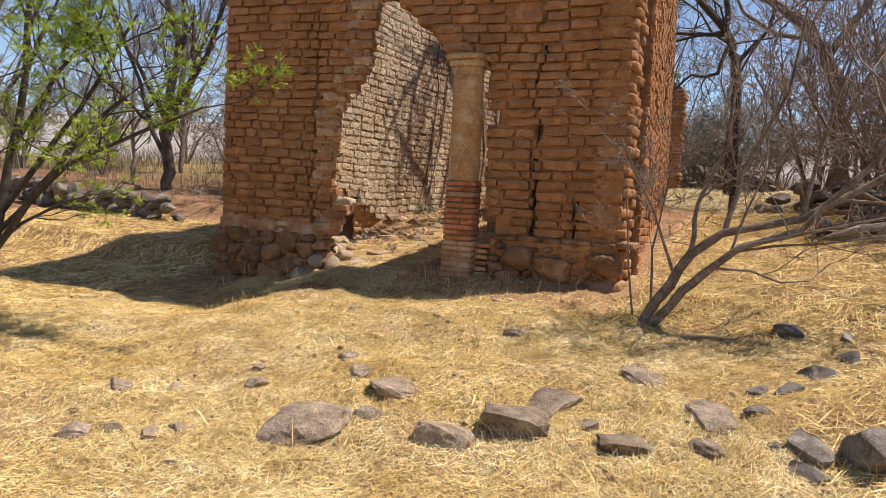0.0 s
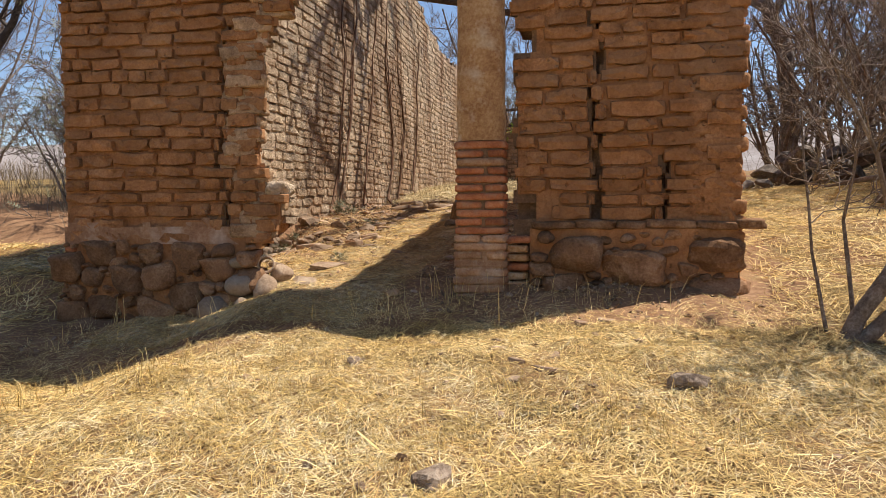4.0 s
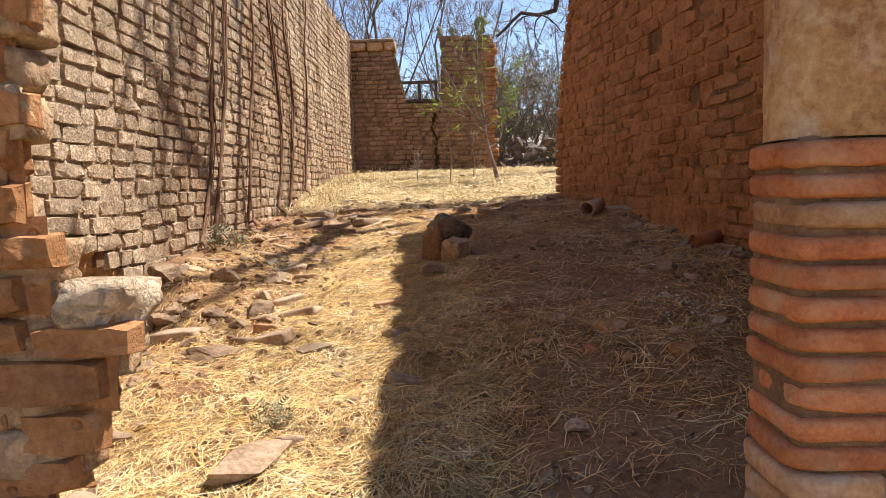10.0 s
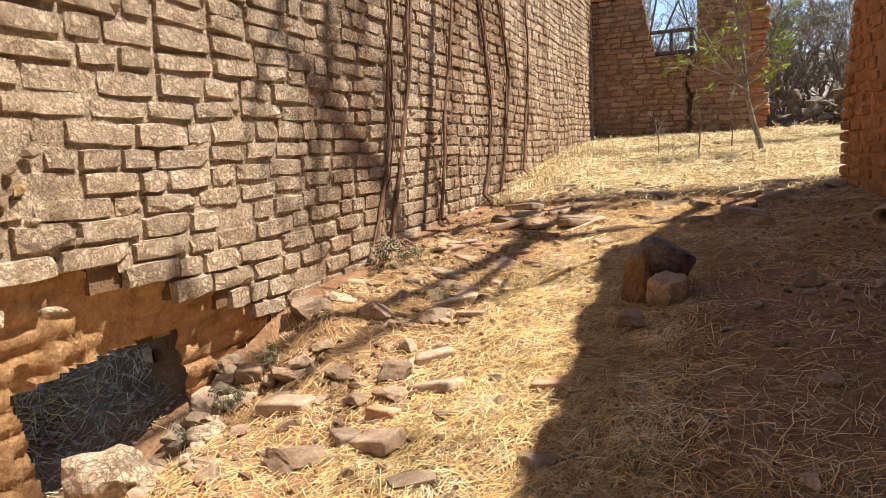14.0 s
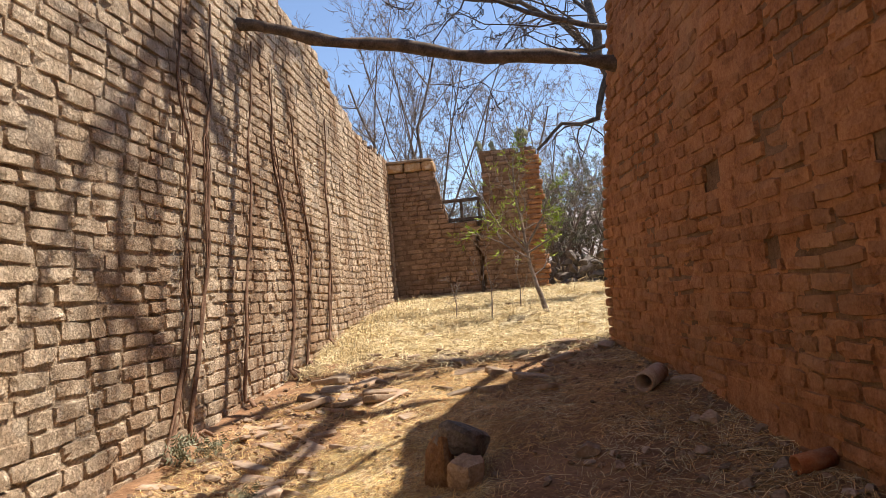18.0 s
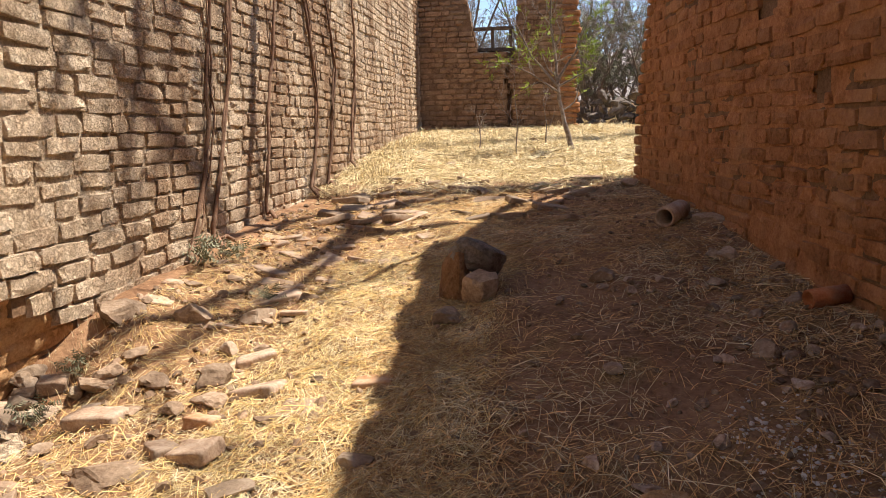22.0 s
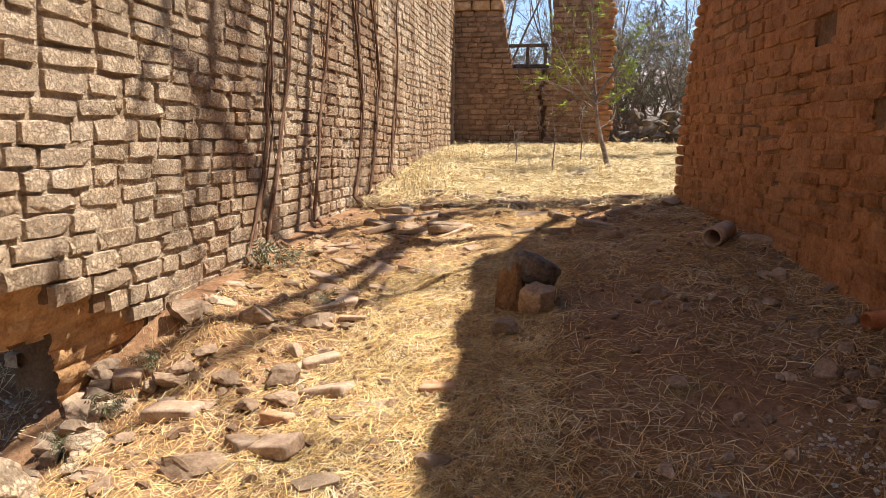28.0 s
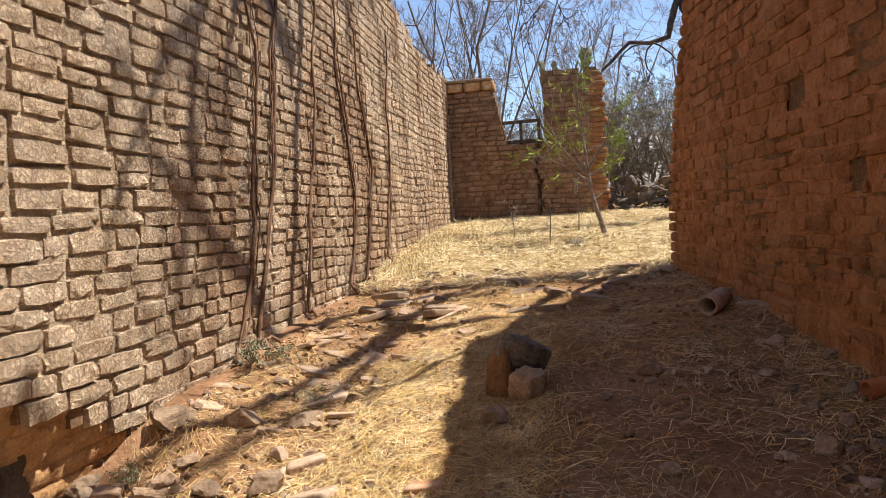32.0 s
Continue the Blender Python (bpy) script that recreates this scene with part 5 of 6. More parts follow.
stone_wall("wall_stone_far", "low dry wall of dark field stones", (0.45, 18.2), (3.6, 17.6), 0.9, 0.5, 0.27, 5)
stone_wall("wall_stone_left", "tumbled dry stone field wall", (-13.0, 2.6), (-7.6, 2.6), 0.65, 0.5, 0.30, 6)
stone_wall("wall_stone_right", "collapsed heap of dark field stones along the slope", (3.6, 7.0), (9.0, 4.2), 0.8, 0.9, 0.34, 7)
stone_wall("wall_stone_slope", "tumbled heap of dark field stones under dead branches", (4.5, 3.6), (9.0, 1.6), 0.75, 1.3, 0.36, 8)
for k, (a, b, rad) in enumerate((((4.1, 1.9, 0.12), (6.2, 2.7, 0.28), 0.09), ((4.3, 3.0, 0.2), (6.4, 2.9, 0.55), 0.07), ((3.9, 4.6, 0.1), (5.8, 3.9, 0.3), 0.06))):
    r = random.Random(300 + k)
    pts = []
    for q in range(9):
        t = q / 8
        px, py = a[0] + (b[0] - a[0]) * t, a[1] + (b[1] - a[1]) * t
        pts.append((px, py + 0.22 * math.sin(4 * t + k) + r.uniform(-0.05, 0.05), float(ground_z(px, py)) + rad + (a[2] + (b[2] - a[2]) * t) * 0.6 + 0.05 * math.sin(5 * t)))
    tagged(new("fallen_branch", mesh_of("fallen_branch", *tube(pts, [0.75 * rad * (0.02, 0.6, 1.0, 0.95, 0.85, 0.7, 0.5, 0.3, 0.05)[q] * r.uniform(0.8, 1.2) for q in range(9)], 9), bark)), "bleached fallen tree limb lying on dry grass", "branch", "fallen branches")

root_wood = material("dry_root", (0.11, 0.06, 0.036), (0.19, 0.108, 0.066), (0.30, 0.19, 0.125), scale=8, fine=60, bump=0.7, jitter=0.2)
for k in range(30):
    r = random.Random(340 + k)
    px, py, turn, long = r.uniform(4.6, 7.4), r.uniform(1.6, 5.2), r.uniform(-0.5, 0.9), r.uniform(0.9, 2.0)
    pts = [(px + long * t * math.cos(turn) + 0.06 * math.sin(7 * t + k), py + long * t * math.sin(turn) + 0.15 * math.sin(3 * t + k), float(ground_z(px + long * t * math.cos(turn), py + long * t * math.sin(turn))) + 0.06 + 0.3 * t * r.uniform(0.6, 1.1)) for t in (0, 0.2, 0.4, 0.6, 0.8, 1.0)]
    twigs, tips = [tube(pts, [0.012, 0.04, 0.036, 0.03, 0.02, 0.008], 7)], []
    branch_out(r, [Vector(p) for p in pts], 0.022, 2, twigs, tips, 0.8, 0.45, (3, 4), 0.3, 0.05, 0.004)
    tagged(new("fallen_branch", mesh_of("fallen_branch", *joined(twigs), bark_dark if k % 3 else bark)), "dead twiggy branch heaped on the slope", "branch", "dead branches")

# ---- beam across the passage and roots on the long wall ----
br = random.Random(77)
bp = [Vector((-3.5, 7.62, 5.52)).lerp(Vector((1.1, 7.18, 4.38)), t / 14) + Vector((0, 0, 0.03 * math.sin(t * 1.3) - 0.10 * math.sin(math.pi * t / 14))) for t in range(15)]
tagged(new("wooden_beam", mesh_of("wooden_beam", *tube(bp, [0.068 * br.uniform(0.75, 1.35) for _ in bp], 9), old_wood)), "rough dark log spanning the passage between the walls", "beam")
VINES = (
    (((5.16, 0.98), (5.42, 1.32), (5.60, 1.70), (5.76, 2.2), (5.82, 2.8), (5.97, 3.7), (5.95, 4.4), (6.1, 5.3)), 0.019, 3),
    (((5.66, 0.98), (5.76, 1.40), (6.05, 2.1), (6.27, 2.9), (6.56, 4.1), (6.7, 5.4)), 0.021, 3),
    (((6.96, 1.1), (7.10, 1.9), (7.30, 2.8), (7.50, 3.5), (7.72, 4.4), (7.88, 5.4)), 0.02, 1),
    (((8.46, 1.26), (8.72, 1.8), (8.86, 2.5), (8.62, 3.6), (8.44, 4.2), (8.5, 5.2)), 0.02, 3),
    (((9.2, 1.2), (9.6, 2.2), (9.78, 2.9), (9.5, 3.8), (9.3, 4.8)), 0.02, 3),
    (((10.45, 1.5), (10.8, 2.6), (11.05, 4.1), (11.2, 5.2)), 0.02, 2),
)
WALL_FACE = -3.392
for k, (line, rad, count) in enumerate(VINES):
    vine = thing("hanging_root", "dried brown tree roots running down the adobe wall", "root", "roots on the wall", at=(WALL_FACE, line[0][0], float(ground_z(-3.3, line[0][0]))))
    foot = Vector(vine.location)
    ys, zs = [p[0] for p in line], [p[1] for p in line]
    for q in range(count):
        r = random.Random(810 + 10 * k + q)
        thick = rad * (1.0 if q == 0 else r.uniform(0.45, 0.75))
        ph, side = r.uniform(0, 9), r.uniform(-0.12, 0.16) if q else 0.0
        n = 26
        pts = [Vector((WALL_FACE + 0.15, ys[0] - 0.12 + 0.16 * q, float(ground_z(WALL_FACE + 0.15, ys[0])) - 0.01)), Vector((WALL_FACE + 0.08, ys[0] - 0.06 + 0.09 * q, float(ground_z(-3.3, ys[0])) + 0.07))]
        top = zs[-1] - (0 if q == 0 else r.uniform(0.2, 2.0))
        for e in range(n + 1):
            zz = zs[0] + 0.1 + (top - zs[0] - 0.1) * e / n
            yy = float(np.interp(zz, zs, ys)) + side * min(1, e / 5) * (1 + 0.4 * math.sin(zz * 1.3 + ph)) + 0.045 * math.sin(zz * 2.3 + ph) + 0.02 * math.sin(zz * 7 + ph) + r.uniform(-0.02, 0.02)
            pts.append(Vector((WALL_FACE + 0.5 * thick + 0.012 * math.sin(zz * 4 + ph), yy, zz)))
        radii = [thick * 1.3, thick * 1.25] + [thick * (1.05 - 0.55 * e / n) * r.uniform(0.82, 1.18) for e in range(n + 1)]
        strand = put("root_strand", mesh_of("root_strand", *tube([p - foot for p in pts], radii, 7), root_wood), vine)
        for _ in range(5 if count > 1 else 3):
            at = pts[r.randrange(6, n)]
            twig, up = [at - foot], r.choice((-1, 1))
            for e in range(5):
                twig.append(twig[-1] + Vector((r.uniform(-0.006, 0.008), r.uniform(-0.05, 0.05) + 0.03 * up * (e < 2), r.uniform(0.06, 0.2))))
            put("rootlet", mesh_of("rootlet", *tube(twig, [thick * 0.3 * (1 - 0.15 * e) for e in range(6)], 4), root_wood), strand)


EMBEDDED = ((1.54, 2.22, 0.11, plaster), (2.1, 2.01, 0.1, stone), (2.03, 1.86, 0.12, plaster), (1.93, 1.81, 0.11, stone), (1.65, 1.7, 0.1, adobe), (2.0, 1.95, 0.07, stone), (2.07, 1.72, 0.08, adobe), (1.8, 1.74, 0.09, adobe), (1.84, 1.33, 0.14, adobe), (1.44, 1.40, 0.13, adobe), (2.13, 1.3, 0.15, adobe), (2.3, 1.6, 0.07, stone))
# small stones caught in the long wall's mud
for y, zz, w, mat in EMBEDDED:
    put("embedded_stone", rock_mesh(br.randrange(14), mat), longw, scaled(-3.405, y, zz, 0.028, w * 0.85, w * br.uniform(0.5, 0.8), br.uniform(-20, 20), br.uniform(-20, 20), br.uniform(-20, 20)), label="small stone caught in the mud")


# ---- loose stones, bricks and tiles ----
def lay_rocks(rows, label, category, mat, group, flat=0.6, small=False, seed=1, sink=0.3, name="rock", blocky=False):
    r = random.Random(seed)
    for x, y, w in rows:
        s = w * r.uniform(0.9, 1.1)
        h = s * flat * r.uniform(0.8, 1.2)
        gz = float(surface_z(x, y))
        ob = new(name, rock_mesh(r.randrange(10 if small else 14), mat, small))
        ob.matrix_basis = scaled(x, y, gz + h * (0.5 - sink), s * 1.1, s * r.uniform(0.7, 1.0), h, r.uniform(-10, 10), r.uniform(-10, 10), r.uniform(0, 360))
        if blocky:
            q = r.randrange(8)
            if (q, mat.name) not in BLOCK_MESH:
                BLOCK_MESH[(q, mat.name)] = mesh_of("rock", *BLOCKY[q], mat, smooth=False)
            ob.data = BLOCK_MESH[(q, mat.name)]
        tagged(ob, label, category, group)


def lay_bricks(rows, label, category, mat, group, thick, seed, name="brick", depth=0.62):
    r = random.Random(seed)
    for x, y, w in rows:
        gz = float(surface_z(x, y))
        ob = new(name, mesh_of(name, *slab(r, (w, w * depth * r.uniform(0.8, 1.2), thick * r.uniform(0.8, 1.2)), 0.065, 0.11), mat))
        ob.matrix_basis = pose(x, y, gz - 0.022, r.uniform(-14, 14), r.uniform(-14, 14), r.uniform(-50, 50))
        tagged(ob, label, category, group)


lay_bricks([(-2.41, 4.55, 0.38), (-1.99, 3.17, 0.27), (-2.22, 2.58, 0.2), (-2.02, 2.52, 0.22), (-2.17, 3.6, 0.23), (-2.78, 2.95, 0.3), (-2.7, 5.16, 0.31), (-3.3, 3.33, 0.16), (-1.63, 1.11, 0.11), (-1.2, 1.68, 0.17)], "broken pale brick lying in the rubble", "brick", tile_clay, "fallen bricks", 0.07, 21)
lay_bricks([(-3.12, 5.09, 0.19), (-2.62, 5.71, 0.31), (-2.4, 5.66, 0.36), (-2.53, 4.06, 0.18), (-3.2, 4.6, 0.16), (-3.1, 4.17, 0.2), (-3.03, 5.74, 0.26), (-2.33, 6.02, 0.27), (-2.88, 6.2, 0.25), (-1.94, 6.9, 0.5), (-2.3, 7.2, 0.3), (-1.6, 7.0, 0.3)], "flat broken roof tile on the trodden earth", "tile", tile_clay, "fallen tiles", 0.03, 22, "roof_tile", 0.75)
lay_bricks([(-2.15, 2.83, 0.16), (-1.37, 3.21, 0.22)], "broken orange-red brick half buried in straw", "brick", worn_brick, "red bricks", 0.06, 23)
lay_rocks([(-2.37, 4.19, 0.24), (-2.76, 4.04, 0.24), (-2.4, 3.71, 0.13), (-2.32, 3.37, 0.21), (-2.23, 3.05, 0.19), (-2.38, 2.97, 0.14), (-1.81, 2.84, 0.13), (-2.89, 3.55, 0.17), (-2.97, 3.41, 0.22), (-2.65, 3.29, 0.17), (-3.2, 3.85, 0.36), (-3.3, 3.1, 0.23), (-2.84, 2.32, 0.18), (-2.47, 3.21, 0.13)], "angular grey-brown stone among the rubble", "stone", stone, "stones in the passage", 0.55, seed=24)
lay_rocks([(-3.0, 3.32, 0.32), (-2.34, 2.38, 0.33), (-1.73, 2.22, 0.17), (-1.74, 0.93, 0.36), (-1.68, 0.22, 0.30), (-2.45, 1.3, 0.25)], "flat pale stone bedded in dry straw", "stone", stone, "flat stones", 0.28, seed=25, name="flat_stone")
lay_rocks([(-1.26, 2.43, 0.17), (-1.06, 3.96, 0.14), (-0.12, 4.54, 0.18), (0.85, 5.81, 0.28), (0.80, 4.85, 0.18), (0.57, 3.23, 0.14), (0.92, 3.88, 0.15), (0.72, 4.89, 0.18), (0.76, 3.53, 0.1), (0.65, 3.71, 0.11), (0.77, 3.21, 0.08), (0.64, 4.06, 0.1)], "dull brown stone lying in the shade of the wall", "stone", stone, "stones in the shade", 0.6, seed=26)
lay_rocks([(-0.51, 1.95, 0.1), (-0.1, 1.66, 0.09), (0.14, 1.62, 0.12), (-0.99, 1.72, 0.1), (-0.11, 2.01, 0.17), (-1.61, 1.13, 0.12), (-0.68, -0.22, 0.15), (-0.81, -0.15, 0.07)], "small chalky white stone on bare earth", "stone", plaster, "white stones", 0.55, True, 27)
lay_rocks([(-0.25, 1.81, 0.11)], "small orange brick lump on bare earth", "brick lump", brick_red, "", 0.7, True, 28, name="brick_lump")
lay_rocks([(-3.38, 1.82, 0.2), (-3.36, 1.98, 0.17), (-3.28, 1.9, 0.14), (-3.44, 1.68, 0.2), (-3.3, 1.6, 0.18), (-3.35, 1.1, 0.2), (-2.85, 1.55, 0.22), (-2.7, 1.2, 0.2), (-3.2, 2.75, 0.2)], "pale lump of fallen wall by the hollow", "stone", adobe, "fallen lumps", 0.55, seed=29, sink=0.2, name="adobe_lump")
clod_stone = material("shade_pebble", (0.22, 0.14, 0.09), (0.38, 0.27, 0.19), (0.56, 0.44, 0.34), scale=8, fine=60, bump=0.6, jitter=0.35)
# more of the rubble along the long wall and across the passage
vr = random.Random(91)
lay_bricks([(vr.gauss(-2.5, 0.42), vr.uniform(2.2, 7.0), vr.uniform(0.1, 0.24)) for _ in range(34)], "chipped tile or brick half bedded in earth", "tile", tile_clay, "rubble tiles", 0.035, 92, "tile_shard", 0.7)
lay_bricks([(vr.uniform(-2.9, 0.1), vr.uniform(6.4, 9.2), vr.uniform(0.16, 0.42)) for _ in range(42)], "flat dark slab of broken roof tile on the slope", "tile", stone, "dark tile slabs", 0.065, 93, "roof_tile", 0.6)
lay_rocks([(vr.gauss(-2.6, 0.4), vr.uniform(2.0, 6.6), vr.uniform(0.05, 0.13)) for _ in range(44)], "small angular stone in the rubble strip", "stone", stone, "rubble stones", 0.6, seed=94, sink=0.3)
lay_rocks([(vr.uniform(0.62, 0.95) + (8.6 - y) * 0.09, y, vr.uniform(0.06, 0.16)) for y in [vr.uniform(1.2, 8.2) for _ in range(46)]], "dull clod lying at the foot of the shaded wall", "stone", stone, "clods in the shade", 0.65, seed=95, sink=0.25)
lay_rocks([(vr.uniform(-2.6, 0.6), vr.uniform(7.2, 16), vr.uniform(0.08, 0.2)) for _ in range(26)], "grey stone lying in the far straw", "stone", stone, "stones in the far straw", 0.5, seed=96, sink=0.25)
lay_rocks([(vr.uniform(-0.5, 1.15), vr.uniform(0.9, 4.6), vr.uniform(0.04, 0.11)) for _ in range(44)], "small clod or pebble on the shaded earth", "stone", clod_stone, "pebbles in the shade", 0.6, seed=99, sink=0.22)
# the boulder pair at the edge of the shade
for x, y, zz, size, mat, rr, label in (
    (-0.93, 4.46, 0.22, (0.36, 0.27, 0.2), basalt, (8, 28, 20), "dark weathered slab tilted on the pile"),
    (-1.08, 4.40, 0.10, (0.18, 0.30, 0.38), foot_stone, (0, 20, 25), "orange-brown slab propped under the dark one"),
    (-0.89, 4.24, 0.06, (0.22, 0.2, 0.24), stone, (8, -6, 60), "rounded grey stone beside the tilted slab"),
    (-3.25, 2.14, 0.12, (0.40, 0.32, 0.26), adobe, (10, -8, 30), "pale angular rock by the hollow under the wall"),
    (-1.10, 3.98, 0.02, (0.17, 0.14, 0.13), stone, (8, 4, 20), "small pale stone before the boulder pile")):
    ob = new("boulder", mesh_of("boulder", *box_rock(vr), mat, smooth=False))
    ob.matrix_basis = scaled(x, y, float(ground_z(x, y)) + zz, *size, *rr)
    tagged(ob, label, "boulder", "boulder pile" if x > -2 else "")
# stones spilled at the foot of the broken jamb
for x, y, zz, s, h in ((-2.18, -0.06, 0.42, 0.27, 0.2), (-1.95, 0.02, 0.36, 0.27, 0.32), (-2.1, -0.16, 0.22, 0.19, 0.19), (-1.86, -0.26, 0.22, 0.27, 0.15), (-2.22, 0.0, 0.62, 0.17, 0.1), (-2.38, -0.1, 0.2, 0.3, 0.26), (-1.9, 0.25, 0.5, 0.2, 0.18)):
    ob = new("rock", round_mesh(jr.randrange(10), stone))
    ob.matrix_basis = scaled(x, y, zz, s * 1.05, s * 0.9, h, jr.uniform(-15, 15), jr.uniform(-15, 15), jr.uniform(0, 360))
    tagged(ob, "smooth pale cobble spilled from the wall footing", "stone", "stones by the broken jamb")


def pipe(name, at, length, radius, m, mat):
    """A hollow clay pipe with a thick rim."""
    n = 18
    prof = [(radius, 0), (radius * 0.97, length), (radius * 0.76, length), (radius * 0.78, 0)]
    verts = [(rr * math.cos(2 * math.pi * a / n), hh, rr * math.sin(2 * math.pi * a / n)) for rr, hh in prof for a in range(n)]
    faces = [(k * n + a, ((k + 1) % 4) * n + a, ((k + 1) % 4) * n + (a + 1) % n, k * n + (a + 1) % n) for k in range(4) for a in range(n)]
    ob = new(name, mesh_of(name, verts, faces, mat))
    ob.matrix_basis = Matrix.Translation(at) @ m
    return ob


tagged(pipe("clay_pipe", (0.50, 5.75, float(ground_z(0.5, 5.75)) + 0.08), 0.42, 0.085, pose(0, 0, 0, 4, 0, -28), tile_clay), "broken clay drain pipe lying by the wall", "pipe", "clay pipes")
tagged(pipe("clay_pipe", (0.92, 3.72, float(ground_z(0.95, 3.75)) + 0.07), 0.22, 0.055, pose(0, 0, 0, 6, 0, -75), brick_red), "short orange clay pipe among rubble", "pipe", "clay pipes")
tagged(pipe("clay_pipe", (-1.98, 0.08, 0.60), 0.34, 0.08, pose(0, 0, 0, -6, 0, 24), tile_clay), "hollow clay pipe set under the broken jamb", "pipe", "clay pipes")
plank_wood = material("plank_wood", (0.42, 0.30, 0.18), (0.60, 0.46, 0.29), (0.74, 0.61, 0.43), scale=7, fine=60, bump=0.5, jitter=0)
plank = new("plank", mesh_of("plank", *slab(jr, (0.13, 1.42, 0.05), 0.08, 0.02), plank_wood))
lean_to = Vector((-3.40, 1.50, 0.62)) - Vector((-2.65, 0.60, 1.41))
plank.matrix_basis = Matrix.Translation(Vector((-3.02, 1.05, 1.0))) @ lean_to.to_track_quat("Y", "Z").to_matrix().to_4x4()
tagged(plank, "pale weathered board leaning between the front wall and the hollow", "board")

# meadow stones outside
meadow_stone = material("meadow_stone", (0.13, 0.092, 0.064), (0.26, 0.192, 0.138), (0.43, 0.34, 0.255), scale=6, fine=45, bump=1.0, bump_dist=0.035, jitter=0.2, stain=(0.42, 0.30, 0.2), stain_scale=5)
A = "grey field stone half sunk in golden straw"
lay_rocks([(0.83, -4.33, 0.56), (1.77, -4.12, 0.36), (2.15, -3.82, 0.38), (2.86, -3.71, 0.34), (2.59, -3.56, 0.16), (3.39, -3.52, 0.24), (1.11, -4.01, 0.19), (0.3, -2.99, 0.18), (1.45, -1.81, 0.2), (0.6, -3.3, 0.2)], A, "stone", meadow_stone, "meadow stones", 0.5, seed=41, sink=0.48, blocky=True)
lay_rocks([(1.07, -3.54, 0.48), (2.25, -3.37, 0.46), (2.77, -2.4, 0.38), (3.35, -3.09, 0.42)], "flat grey slab of stone in the straw", "stone", meadow_stone, "flat meadow stones", 0.22, sink=0.36, blocky=True, seed=42, name="flat_stone")
lay_rocks([(3.64, -2.95, 0.18), (3.62, -2.51, 0.17), (3.83, -2.41, 0.22), (4.05, -2.01, 0.28), (4.3, -1.48, 0.25), (4.3, -1.06, 0.21), (3.85, -0.99, 0.24), (4.26, -3.42, 0.48), (3.96, -3.39, 0.33), (3.74, -3.39, 0.12), (3.91, -3.64, 0.24), (4.6, -2.6, 0.3), (4.9, -1.8, 0.2), (4.7, -0.4, 0.2)], "dark basalt stone on the dry slope", "stone", basalt, "dark stones", 0.6, seed=43, sink=0.36)
lay_rocks([(0.02, -4.97, 0.21), (0.1, -4.78, 0.17), (-0.22, -5.06, 0.13), (-0.83, -4.45, 0.22), (-0.52, -4.2, 0.19), (-0.18, -3.66, 0.2), (0.06, -3.96, 0.19), (-0.44, -5.22, 0.26), (0.42, -5.18, 0.1), (-0.54, -1.63, 0.1)], "small pinkish stone scattered in the straw", "stone", meadow_stone, "scattered stones", 0.45, seed=44, sink=0.38)
lay_bricks([(0.3, -1.32, 0.16), (0.65, -1.43, 0.15), (0.68, -1.68, 0.2), (0.48, -1.83, 0.12), (0.48, -1.58, 0.1), (0.85, -0.82, 0.12), (0.3, -1.14, 0.09), (1.0, -0.77, 0.11)], "small reddish tile shard near the wall foot", "tile", tile_clay, "tile shards", 0.03, 45, "tile_shard", 0.7)


# stones along the lip of the hollow
lay_rocks([(-3.4 + vr.uniform(-0.12, 0.08), 2.3 + 0.075 * q, vr.uniform(0.08, 0.2)) for q in range(16)], "stone on the crumbling lip of the hollow", "stone", stone, "stones by the hollow", 0.6, seed=97, sink=0.25)
lay_rocks([(-3.2 + vr.uniform(-0.1, 0.2), 2.2 + 0.12 * q, vr.uniform(0.07, 0.15)) for q in range(10)], "pale lump of fallen wall on the bank", "stone", adobe, "lumps on the bank", 0.6, seed=98, sink=0.25, name="adobe_lump")
